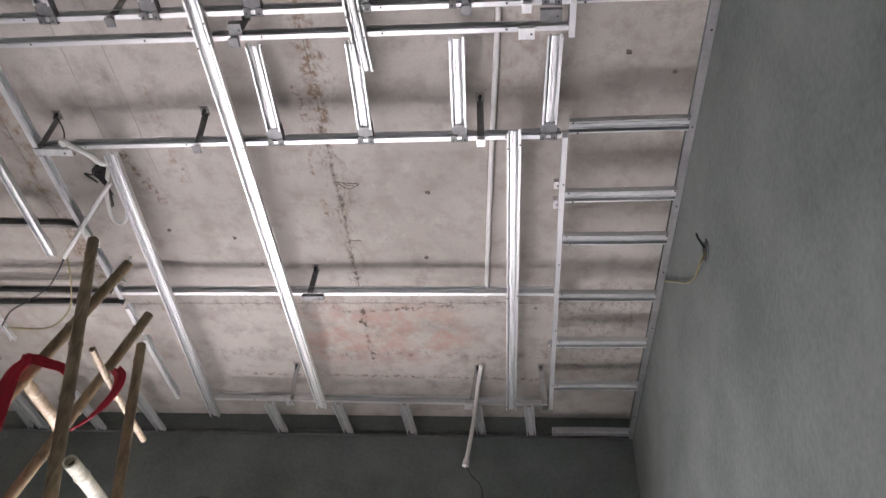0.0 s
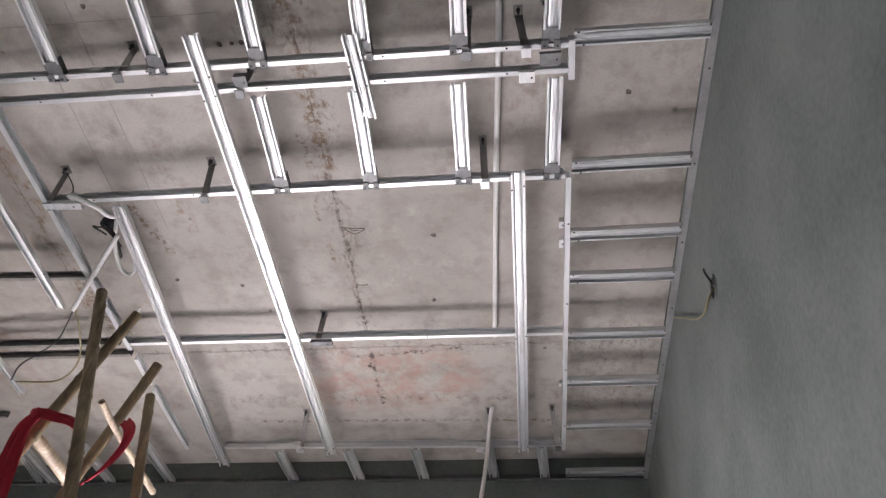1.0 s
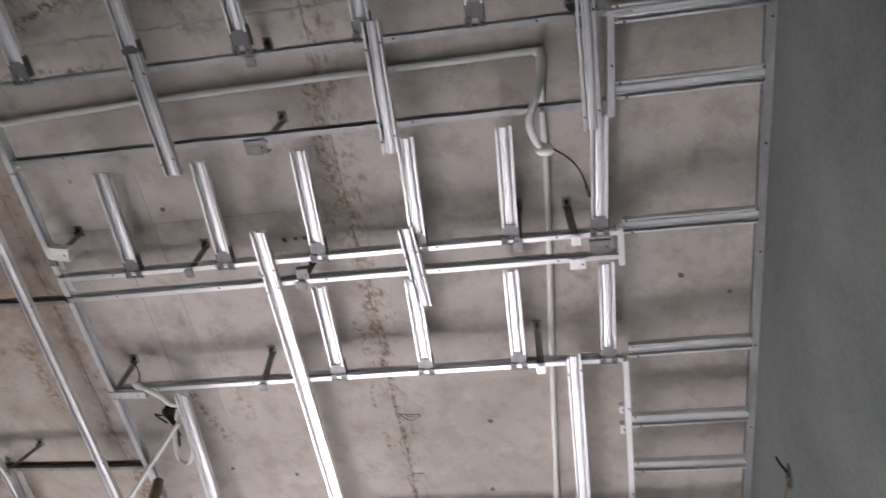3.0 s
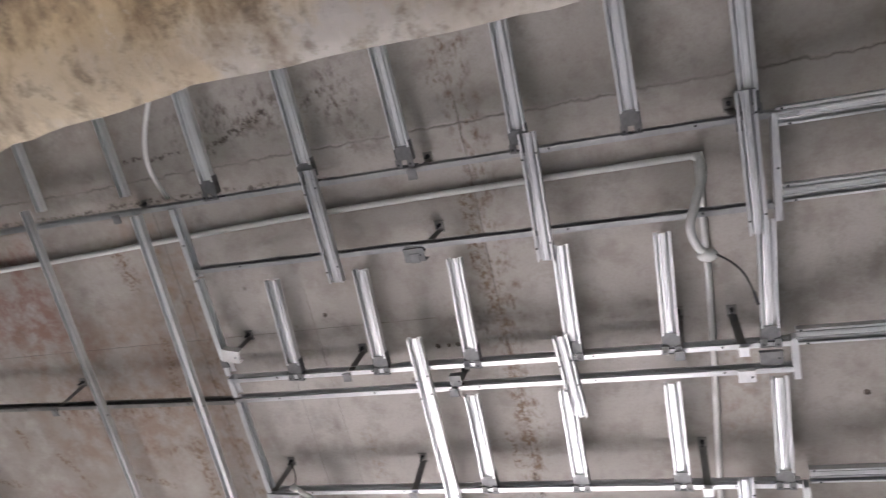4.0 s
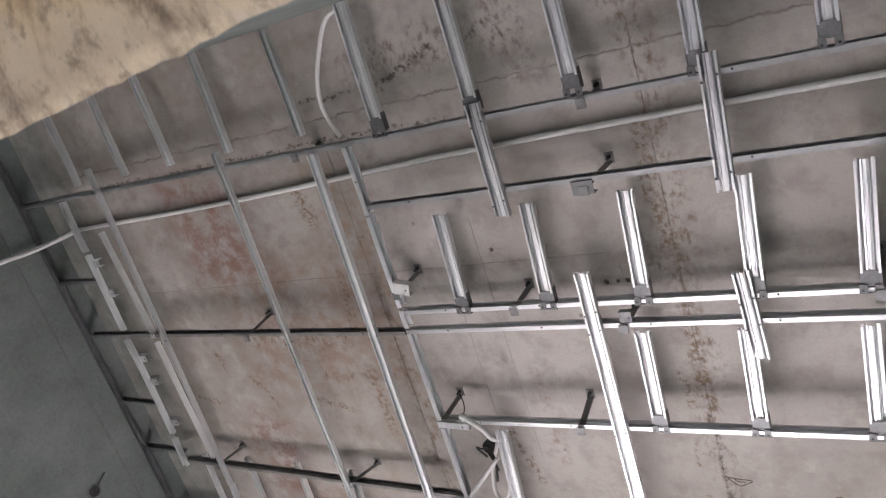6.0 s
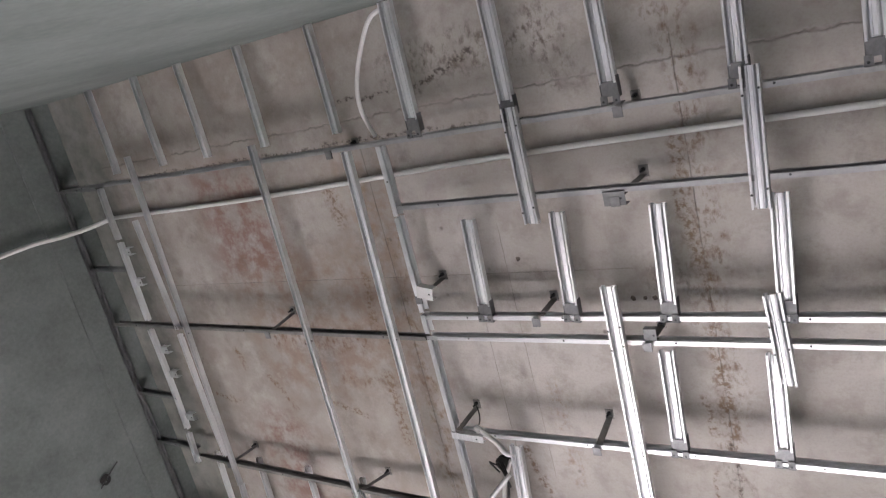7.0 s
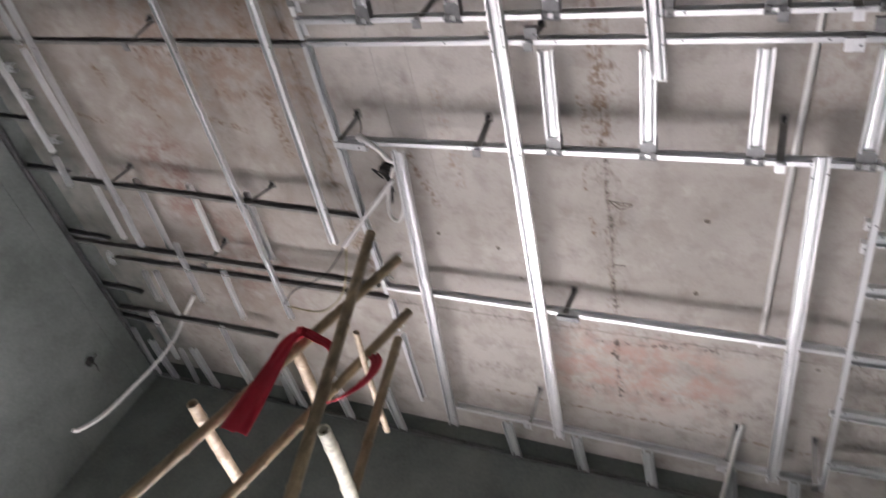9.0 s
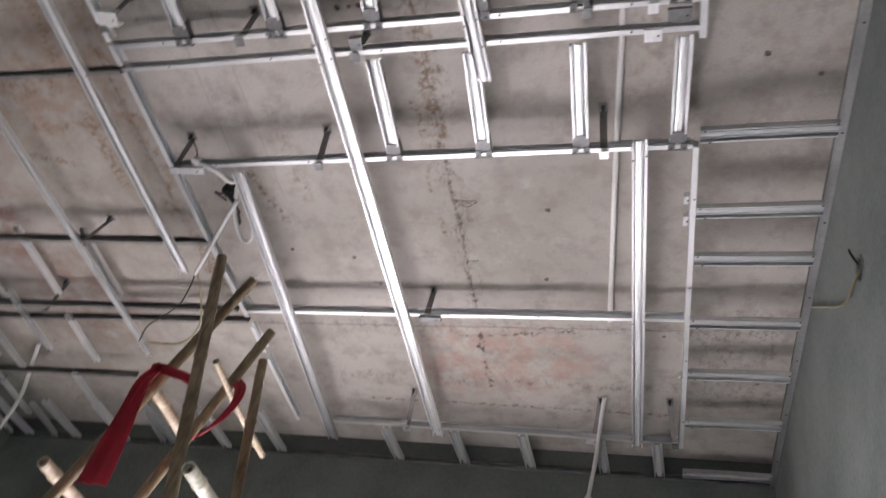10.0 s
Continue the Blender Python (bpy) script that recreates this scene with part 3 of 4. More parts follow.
# short furrings between the carriers
for x in (-3.86, -3.43, -3.06, -2.635, -2.17, -1.75, -1.30, -0.89, -0.455, -0.07, 0.30, 0.73):
    far = 0.345 if x < -0.6 else 0.36
    furring(x + random.uniform(-0.01, 0.01), Y0 + 0.004, x, far, FZ, "short galvanised furring channel from wall to carrier", clip=x > -2, width=0.6 if x < -2 else 1.0)
for x in (-1.615, -1.205, -0.805, -0.395, -0.035, 0.302):
    furring(x + 0.012, 0.80, x - 0.008, 1.195, FZ, "short galvanised furring channel clipped between carriers", clip=True)
for x in (-0.862, -0.470, -0.070, 0.302):
    furring(x + 0.006, 1.40, x - 0.006, 1.80, FZ, "short galvanised furring channel clipped between carriers", clip=True)
for x, y0, y1 in ((-3.995, 2.25, 2.78), (-3.60, 2.25, 2.83), (-3.18, 2.26, 2.78), (-2.76, 2.28, 2.79)):
    furring(x + 0.012, y0, x - 0.02, y1, FZ + 0.052, "narrow short furring channel lying over a carrier", width=0.5)
for x, y0, y1 in ((-3.785, 2.43, 2.78), (-3.49, 2.71, 3.235), (-3.19, 2.90, 3.34), (-3.94, 3.02, 3.31), (-3.825, 3.0, 3.43),
                  (-4.19, 2.88, 2.99), (-3.48, 3.47, 4.0), (-4.125, 3.44, 3.97), (-4.06, 3.84, 4.235), (-4.465, 3.69, 4.235), (-3.13, 3.92, 4.23)):
    furring(x + 0.012, y0, x - 0.02, y1, FZ, "narrow short furring channel in the dark corner", width=0.5)
for x in (-4.30, -3.88, -3.46, -3.05, -2.64, -2.22, -1.38, -0.94, -0.52, -0.07, 0.25):
    furring(x - 0.02, 3.905 if x > -1.97 else 3.80, x, Y1 - 0.006, FZ - 0.004, "dull stub of furring channel fixed to the wall")

# rungs of the side strip, from border channel to the wall
for y in (0.455, 0.71, 1.235, 1.815, 2.195, 2.465, 2.875, 3.265, 3.68, 4.185):
    furring(0.376 + random.uniform(-0.003, 0.003), y, 0.868, y + random.uniform(-0.006, 0.006), FZ - 0.004, "galvanised furring rung of the strip beside the wall", screws=(0.03, 0.97))
# rungs beside the other wall, their shade put into a darker steel colour
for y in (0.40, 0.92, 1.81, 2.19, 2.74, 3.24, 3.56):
    carrier(X0 + 0.004, y, -4.10, y + 0.02, z=FZ, label="steel rung fixed to the wall, coloured darker for shade", material=DULL)


def wall_track(x, y0, y1, flip, label):
    bm = bmesh.new()
    prof = thick([(0.026, 0.0008), (0.0008, 0.0008), (0.0008, 0.03), (0.026, 0.03)], 0.0016)
    extrude_y(bm, [(-p[0] if flip else p[0], p[1]) for p in prof], y1 - y0)
    ob = part("wall_track", bm, TRACK if flip else DULL)
    ob.location = (x, y0, FZ - 0.012)
    tagged(ob, label, "metal track", "wall tracks")
    for i in range(9):
        screw(ob, ((-0.014 if flip else 0.014), (i + 0.4) * (y1 - y0) / 9, -0.001))


wall_track(X1 - 0.002, 0.35, 4.23, True, "galvanised steel edge track screwed to the plastered wall")
wall_track(X0 + 0.002, Y0 + 0.01, 4.23, False, "darker dull steel edge track on the west wall")
bm = bmesh.new()
prof = thick([(0.024, 0.0008), (0.0008, 0.0008), (0.0008, 0.03), (0.024, 0.03)], 0.0016)
extrude_y(bm, prof, X1 - X0 - 0.08)
ob = part("wall_track", bm, DULL)
ob.matrix_world = pose(X1 - 0.04, Y1 - 0.002, FZ - 0.012, 0, 0, 90) @ Matrix.Diagonal((-1, 1, 1, 1))
tagged(ob, "dull steel edge track along the window wall", "metal track", "wall tracks")


# ---- hangers ----
def hanger(x, y, lean=(0.0, 0.0), label="", material=None, w=0.03, drop=1):
    """A bent strap from an expansion bolt in the slab down to a carrier."""
    base = new("hanger")
    base.location = (x, y, FZ + 0.02)
    tagged(base, label or "bent steel strap hanger bolted to the slab", "hanger", "hangers")
    top = Vector((lean[0], lean[1], H - FZ - 0.02))
    bm = bmesh.new()
    d = (top - Vector((0, 0, -0.02)))
    n = 6
    across = Vector((1, 0, 0))
    rows = []
    for i in range(n + 1):
        p = Vector((0, 0, -0.02)) + d * (i / n)
        rows.append([bm.verts.new(p + across * s * w / 2 + Vector((0, o, 0))) for s, o in ((-1, 0), (1, 0), (1, 0.0025), (-1, 0.0025))])
    for a, b in zip(rows, rows[1:]):
        for k in range(4):
            bm.faces.new((a[k], a[(k + 1) % 4], b[(k + 1) % 4], b[k]))
    bm.faces.new(rows[0])
    bm.faces.new(rows[-1][::-1])
    part("strap", bm, material or HANGER, base)
    bm = bmesh.new()
    add_box(bm, top.x - w * 0.6, top.x + w * 0.6, top.y - 0.035, top.y + 0.012, top.z - 0.004, top.z)
    part("foot", bm, HANGER, base)
    bm = bmesh.new()
    bmesh.ops.create_cone(bm, cap_ends=True, segments=6, radius1=0.009, radius2=0.009, depth=0.012, matrix=Matrix.Translation((top.x, top.y - 0.018, top.z - 0.01)))
    bmesh.ops.create_cone(bm, cap_ends=True, segments=8, radius1=0.005, radius2=0.005, depth=0.03, matrix=Matrix.Translation((top.x, top.y - 0.018, top.z - 0.022)))
    part("bolt", bm, SCREW, base)
    if drop:
        bm = bmesh.new()
        add_box(bm, -w * 0.6, w * 0.6, -0.012, 0.026, -0.028, -0.024)
        part("shoe", bm, STEEL if drop > 1 else DULL, base)
    return base


for x, y, lx, ly in ((-1.23, 1.875, 0.023, -0.079), (-1.955, 1.865, 0.061, -0.069), (0.012, 1.872, -0.003, -0.108), (0.2, 1.27, -0.023, -0.076), (-1.38, 1.262, 0.031, -0.038),
                     (-0.93, 2.864, 0.026, -0.055), (-1.25, 3.868, 0.053, -0.182), (-0.12, 3.882, 0.041, -0.183), (-0.94, 0.767, 0.074, -0.050), (-1.955, 1.15, 0.061, -0.042),
                     (-3.04, 1.345, 0.088, -0.061), (-2.73, 2.316, 0.120, -0.036), (-3.8, 2.275, 0.128, -0.053), (-2.24, 0.426, 0.047, 0.005), (-0.92, 1.366, 0.016, -0.015),
                     (-3.3, 2.855, 0.121, -0.092), (-0.02, 1.268, 0.008, -0.086), (-0.87, 0.441, 0.023, -0.005), (0.27, 0.455, -0.026, -0.025), (0.33, 3.888, -0.029, -0.202)):
    hanger(x, y, (lx, ly), drop=2 if x in (0.012, 0.20, -0.12, -1.25) else 1)

# bright steel pieces tied to the frame
def offcut(x0, x1, y0, y1, z0, z1, label, turn=0.0, material=None):
    bm = bmesh.new()
    cx, cy = (x0 + x1) / 2, (y0 + y1) / 2
    w, d, h = (x1 - x0) / 2, (y1 - y0) / 2, z1 - z0
    add_box(bm, -w, w, -d, d, 0, 0.0015)
    add_box(bm, -w, w, -d, -d + 0.0015, 0.0015, h)
    add_box(bm, -w, w, d - 0.0015, d, 0.0015, h)
    ob = part("steel_offcut", bm, material or (DULL if "dull" in label else STEEL))
    ob.matrix_world = pose(cx, cy, z0, 0, 0, turn)
    tagged(ob, label, "metal offcut", "steel offcuts")
    screw(ob, (w * 0.6, 0, -0.001))


offcut(-1.950, -1.865, 1.092, 1.15, FZ - 0.016, FZ + 0.022, "white plastic cap clipped on the border channel", 12, PVC)
offcut(-1.975, -1.80, 1.86, 1.895, FZ - 0.012, FZ + 0.012, "bright folded steel offcut joining two channels", 3)
offcut(-0.16, -0.10, 3.835, 3.90, FZ - 0.020, FZ + 0.012, "bright folded steel offcut under the last carrier", 10)
offcut(-1.275, -1.235, 3.80, 3.88, FZ - 0.016, FZ + 0.014, "bright folded steel offcut under the last carrier")
offcut(0.17, 0.23, 1.355, 1.40, FZ - 0.010, FZ + 0.012, "bright folded steel offcut under a carrier")
offcut(0.325, 0.345, 2.10, 2.14, FZ - 0.008, FZ + 0.02, "small steel clip beside the border channel")
offcut(0.330, 0.3525, 3.26, 3.285, FZ - 0.004, FZ + 0.02, "small steel clip beside the border channel")
offcut(0.325, 0.345, 2.205, 2.255, FZ - 0.010, FZ + 0.02, "small steel clip beside the border channel")
offcut(-0.965, -0.85, 2.855, 2.885, FZ - 0.010, FZ + 0.012, "dull folded steel offcut under a carrier")
offcut(-0.985, -0.90, 0.735, 0.79, FZ - 0.004, FZ + 0.04, "dull square steel plate bent round a carrier")
offcut(-0.93, -0.88, 1.30, 1.35, FZ + 0.002, FZ + 0.03, "dull steel plate between two carriers")
offcut(0.25, 0.33, 1.295, 1.345, FZ + 0.012, FZ + 0.03, "dull steel plate between two carriers")
for y in (0.79, 0.99, 1.45, 1.62, 1.93):
    offcut(-4.06, -3.99, y, y + 0.045, FZ - 0.004, FZ + 0.03, "small pale steel clip on the lapped channel")


# ---- conduits and cables ----
def conduit(name, pts, radius, material, label, category="conduit", group="", ends=()):
    bm = bmesh.new()
    tube(bm, glide(pts), radius, 10)
    ob = part(name, bm, material, smooth=True)
    return tagged(ob, label, category, group)


conduit("conduit", [(-4.247, 0.622, 4.123), (-2.940, 0.615, 4.126), (-1.420, 0.574, 4.125), (0.006, 0.571, 4.126), (0.116, 0.576, 4.126)], 0.0125, PVC, "straight white plastic conduit fixed under the slab")
conduit("conduit", [(0.125, 0.588, 4.126), (0.119, 0.806, 4.128), (0.102, 1.233, 4.128), (0.059, 1.897, 4.128), (0.026, 2.466, 4.128), (-0.005, 3.007, 4.128)], 0.0125, PVC, "straight white plastic conduit fixed under the slab")
conduit("flexible_hose", [(-4.240, 0.623, 4.123), (-4.419, 0.652, 4.067), (-4.45, 0.65, 3.9), (-4.455, 0.63, 3.7), (-4.46, 0.63, 3.45), (-4.46, 0.62, 3.2)], 0.014, PVC, "pale flexible conduit hose hanging down the wall", "hose")
conduit("flexible_hose", [(-0.054, 3.628, 4.114), (-0.075, 3.754, 4.067), (-0.088, 3.82, 3.98), (-0.105, 3.84, 3.82), (-0.135, 3.85, 3.60)], 0.0125, PVC, "pale flexible conduit hose hanging from the slab", "hose")
bm = bmesh.new()
tube(bm, [(-0.133, 3.85, 3.615), (-0.140, 3.85, 3.575)], 0.019, 12)
part("end_cap", bm, PVC, bpy.data.objects["flexible_hose.001"], "white plastic end cap")
conduit("cable", [(-0.138, 3.85, 3.58), (-0.10, 3.86, 3.52), (-0.05, 3.88, 3.47), (-0.035, 3.90, 3.38)], 0.003, CABLE, "thin dark cable tail out of a hose end", "cable")
conduit("flexible_hose", [(-3.724, 3.317, 4.116), (-3.890, 3.531, 4.053), (-3.90, 3.60, 3.90), (-3.90, 3.615, 3.70), (-3.90, 3.60, 3.50), (-3.90, 3.56, 3.2), (-3.90, 3.49, 3.02), (-3.90, 3.45, 2.98)], 0.014, PVC, "pale flexible conduit hose hanging in the corner", "hose")
conduit("flexible_hose", [(-1.759, -0.118, 4.081), (-1.875, -0.089, 4.067), (-1.984, 0.069, 4.060), (-2.034, 0.199, 4.057), (-2.039, 0.297, 4.064), (-2.013, 0.398, 4.074)], 0.010, PVC, "thin white hose bowed between wall and carrier", "hose")
hose = conduit("flexible_hose", [(0.116, 0.576, 4.126), (0.130, 0.571, 4.085), (0.135, 0.61, 4.02), (0.10, 0.69, 3.95), (0.075, 0.76, 3.92), (0.09, 0.83, 3.925), (0.112, 0.858, 3.93)], 0.0145, PVC, "white flexible hose drooping from the conduit's end", "hose")
bm = bmesh.new()
bmesh.ops.create_uvsphere(bm, u_segments=16, v_segments=10, radius=0.028)
bmesh.ops.scale(bm, vec=(1.25, 0.85, 0.8), verts=bm.verts)
bmesh.ops.translate(bm, vec=(0.118, 0.868, 3.93), verts=bm.verts)
part("connector", bm, PVC, hose, "rounded white connector", smooth=True)
conduit("cable", [(0.085, 0.855, 3.935), (0.105, 0.845, 3.925), (0.15, 0.868, 3.92), (0.19, 0.905, 3.935), (0.225, 0.955, 3.95), (0.245, 1.01, 3.96), (0.258, 1.06, 3.97)], 0.0035, CABLE, "black cable tail from the white connector", "cable")
conduit("tape_wrap", [(0.252, 1.035, 3.966), (0.262, 1.085, 3.972)], 0.006, CABLE, "black tape wrapped round a cable end", "tape")
hose = conduit("flexible_hose", [(-1.665, 1.97, 4.02), (-1.685, 1.93, 3.975), (-1.71, 1.875, 3.965), (-1.755, 1.835, 3.965), (-1.79, 1.815, 3.97)], 0.0125, PVC, "white hose end bent over a carrier", "hose")
bm = bmesh.new()
tube(bm, [(-1.785, 1.817, 3.969), (-1.812, 1.803, 3.972)], 0.018, 10)
part("connector", bm, PVC, hose, "white plastic connector")
conduit("cable", [(-1.80, 1.81, 3.97), (-1.79, 1.77, 3.99), (-1.80, 1.73, 4.01), (-1.825, 1.705, 4.03)], 0.003, CABLE, "short black cable tail", "cable")

# ceiling socket with its cables and loop of hose
bm = bmesh.new()
bmesh.ops.create_cone(bm, cap_ends=True, segments=14, radius1=0.042, radius2=0.038, depth=0.03, matrix=Matrix.Translation((-1.812, 2.102, 4.130)))
sock = part("ceiling_box", bm, DARK)
tagged(sock, "dark round outlet box in the slab with loose cables", "outlet box")
random.seed(5)
for k in range(6):
    p = Vector((-1.817, 2.108, 4.126))
    a = random.uniform(0, 6.28)
    pts = [p, p + Vector((0.03 * math.cos(a), 0.03 * math.sin(a), -0.04)), p + Vector((0.07 * math.cos(a + 0.6), 0.07 * math.sin(a + 0.6), -0.09)), p + Vector((0.08 * math.cos(a + 1.3) + 0.02, 0.09 * math.sin(a + 1.3) + 0.03, -0.13))]
    bm = bmesh.new()
    tube(bm, glide(pts, 5), 0.0045, 6)
    part("cable", bm, CABLE, sock, smooth=True)
conduit("flexible_hose", [(-1.758, 2.069, 4.112), (-1.813, 2.206, 4.085), (-1.826, 2.333, 4.060), (-1.79, 2.37, 4.05), (-1.745, 2.33, 4.05), (-1.717, 2.232, 4.067), (-1.702, 2.132, 4.095)], 0.010, PVC, "looped end of white hose below the slab", "hose")
conduit("conduit", [(-1.70, 2.06, 3.99), (-1.92, 2.30, 3.965), (-2.10, 2.50, 3.945)], 0.011, PVC, "loose length of grey-white conduit lying across channels")
conduit("cable", [(-2.10, 2.50, 3.945), (-2.16, 2.58, 3.93), (-2.27, 2.70, 3.92), (-2.42, 2.80, 3.92), (-2.58, 2.90, 3.93), (-2.72, 3.05, 3.95)], 0.0045, CABLE, "black cable strung from a conduit end", "cable")
conduit("cable", [(-2.09, 2.50, 3.95), (-2.13, 2.66, 3.93), (-2.22, 2.86, 3.91), (-2.42, 3.03, 3.92), (-2.70, 3.07, 3.95)], 0.005, YELLOW, "tan cable strung from a conduit end", "cable")
conduit("cable", [(-1.889, 2.691, 4.130), (-1.911, 2.730, 4.102), (-1.974, 2.788, 4.081), (-1.945, 2.825, 4.067)], 0.007, PVC, "short white cable loop below the slab", "cable")


def socket_hole(place, turn, label, tails, material=CABLE):
    """A broken-out socket hole in the plaster with cable tails."""
    base = new("socket_hole")
    base.matrix_world = pose(*place, 0, 0, turn)
    tagged(base, label, "socket hole", "socket holes")
    bm = bmesh.new()
    n = 18
    ring0, ring1, ring2 = [], [], []
    for k in range(n):
        a = 2 * math.pi * k / n
        r = 0.042 * (1 + 0.22 * noise.noise((math.cos(a) * 2 + place[1], math.sin(a) * 2, place[0])))
        ring0.append(bm.verts.new((r * 1.15 * math.cos(a), -0.001, r * 1.15 * math.sin(a))))
        ring1.append(bm.verts.new((r * math.cos(a), -0.006, r * math.sin(a))))
        ring2.append(bm.verts.new((r * 0.9 * math.cos(a), -0.0015, r * 0.9 * math.sin(a))))
    for p, q in ((ring0, ring1), (ring1, ring2)):
        for k in range(n):
            bm.faces.new((p[k], p[(k + 1) % n], q[(k + 1) % n], q[k]))
    part("rim", bm, PLASTER, base, "broken plaster rim")
    bm = bmesh.new()
    bm.faces.new([bm.verts.new((0.04 * math.cos(2 * math.pi * k / 16), -0.0025, 0.04 * math.sin(2 * math.pi * k / 16))) for k in range(16)])
    # flat disc: the recess's inner shade is put into its dark colour
    part("hollow", bm, DARK, base)
    for pts in tails:
        bm = bmesh.new()
        tube(bm, glide(pts, 6), 0.0045, 6)
        part("cable", bm, material, base, smooth=True)
    return base


socket_hole((X0 + 0.001, 2.20, 3.58), 90, "dark socket hole with a cable tail in grey plaster", [[(0, -0.004, 0.01), (-0.03, -0.02, 0.03), (-0.06, -0.03, 0.07), (-0.075, -0.03, 0.10)], [(0.01, -0.004, 0), (0.0, -0.03, -0.03), (0.02, -0.03, -0.06)]])
socket_hole((X0 + 0.001, 3.64, 3.61), 90, "dark socket hole with a cable tail in grey plaster", [[(0, -0.004, 0.0), (0.04, -0.03, 0.01), (0.10, -0.03, 0.0)], [(0, -0.004, 0), (-0.01, -0.03, 0.04), (-0.03, -0.03, 0.06)]])
socket_hole((-1.83, Y1 - 0.001, 3.50), 0, "dark socket hole with a cable tail in grey plaster", [[(0, -0.004, 0.0), (0.03, -0.03, 0.03), (0.09, -0.03, 0.02)], [(0, -0.004, 0), (-0.02, -0.03, -0.04), (-0.03, -0.03, -0.07)]])
socket_hole((X1 - 0.001, 2.07, 3.53), -90, "narrow dark socket hole with a yellow cable in green-grey plaster", [[(0, -0.004, 0.02), (0.005, -0.02, 0.07), (0.0, -0.02, 0.10)]])
conduit("cable", [(0.882, 2.07, 3.53), (0.86, 2.12, 3.50), (0.865, 2.22, 3.53), (0.87, 2.35, 3.62), (0.872, 2.52, 3.78), (0.875, 2.70, 3.95)], 0.0045, YELLOW, "dull yellow cable rising from a socket hole to the track", "cable")


# ---- bamboo scaffold ----
def cane(a, b, r, seed):
    """A bamboo pole with swollen nodes, a slight bow and a hollow upper end."""
    rnd = random.Random(seed)
    a, b = Vector(a), Vector(b)
    d = b - a
    n = max(4, int(d.length / 0.05))
    bow = Vector((rnd.uniform(-1, 1), rnd.uniform(-1, 1), 0)) * 0.012
    step = rnd.uniform(0.24, 0.34)
    pts, rad = [], []
    marks = sorted(set([i / n for i in range(n + 1)] + [min(1.0, max(0.0, (k * step + o) / d.length)) for k in range(int(d.length / step) + 1) for o in (0.09, 0.10, 0.108, 0.116)]))
    for f in marks:
        s = f * d.length
        near = min(abs(s - (k * step + 0.104)) for k in range(int(d.length / step) + 2))
        pts.append(a + d * f + bow * math.sin(math.pi * f * 1.3))
        rad.append(r * (1.0 + (0.13 if near < 0.006 else 0.03 if near < 0.012 else 0.0)) * (0.92 + 0.12 * f))
    bm = bmesh.new()
    tube(bm, pts, rad, 14, caps=False)
    # hollow ends
    for p, q in ((0, 1), (len(pts) - 1, len(pts) - 2)):
        way = (pts[q] - pts[p]).normalized()
        tube(bm, [pts[p], pts[p] + way * 0.05], [rad[p] * 0.72, rad[p] * 0.66], 14, caps=False)
    return bm


def ring_face(bm, centre, way, r0, r1):
    side = way.orthogonal().normalized()
    up = way.cross(side)
    a = [bm.verts.new(centre + r0 * (side * math.cos(2 * math.pi * k / 14) + up * math.sin(2 * math.pi * k / 14))) for k in range(14)]
    b = [bm.verts.new(centre + r1 * (side * math.cos(2 * math.pi * k / 14) + up * math.sin(2 * math.pi * k / 14))) for k in range(14)]
    for k in range(14):
        bm.faces.new((a[k], a[(k + 1) % 14], b[(k + 1) % 14], b[k]))


scaffold = new("bamboo_scaffold")
scaffold.location = (-1.75, 2.6, FLOOR_Z)
tagged(scaffold, "tied scaffold of weathered and pale bamboo poles on the floor", "scaffold")
POLES = (((-1.93, 2.42, 3.985), (-0.74, 2.42, -0.35), 0.029, BAMBOO), ((-1.745, 2.50, 3.90), (-3.09, 2.50, -0.35), 0.027, BAMBOO),
         ((-1.735, 2.82, 3.84), (-3.00, 2.91, -0.35), 0.027, BAMBOO), ((-1.74, 2.87, 3.68), (-0.82, 2.87, -0.35), 0.026, BAMBOO),
         ((-1.72, 2.50, 3.374), (-1.773, 3.26, 3.374), 0.016, PALE), ((-2.012, 2.52, 3.25), (-2.02, 2.95, 3.25), 0.029, PALE),
         ((-1.475, 2.33, 2.737), (-1.511, 2.95, 2.737), 0.030, WHITE), ((-2.28, 2.50, 2.811), (-2.303, 3.15, 2.811), 0.030, PALE),
         ((-2.45, 2.60, 2.30), (-1.20, 2.60, 2.30), 0.028, BAMBOO))
for k, (a, b, r, mat_) in enumerate(POLES):
    off = Vector(scaffold.location)
    a, b = Vector(a) - off, Vector(b) - off
    bm = cane(a, b, r, k)
    way = (b - a).normalized()
    ring_face(bm, a, way, r * 0.93, r * 0.66)
    pole = part("pole", bm, mat_, scaffold, "pale bamboo pole with a sawn hollow end" if mat_ in (PALE, WHITE) else "brown weathered bamboo pole", smooth=True)
    bm = bmesh.new()
    bm.faces.new([bm.verts.new(a + way * 0.03 + 0.7 * r * (way.orthogonal().normalized() * math.cos(2 * math.pi * i / 12) + way.cross(way.orthogonal().normalized()) * math.sin(2 * math.pi * i / 12))) for i in range(12)])
    # disc coloured dark to give the shade inside the cane's hollow end
    part("hollow", bm, HOLLOW, pole)


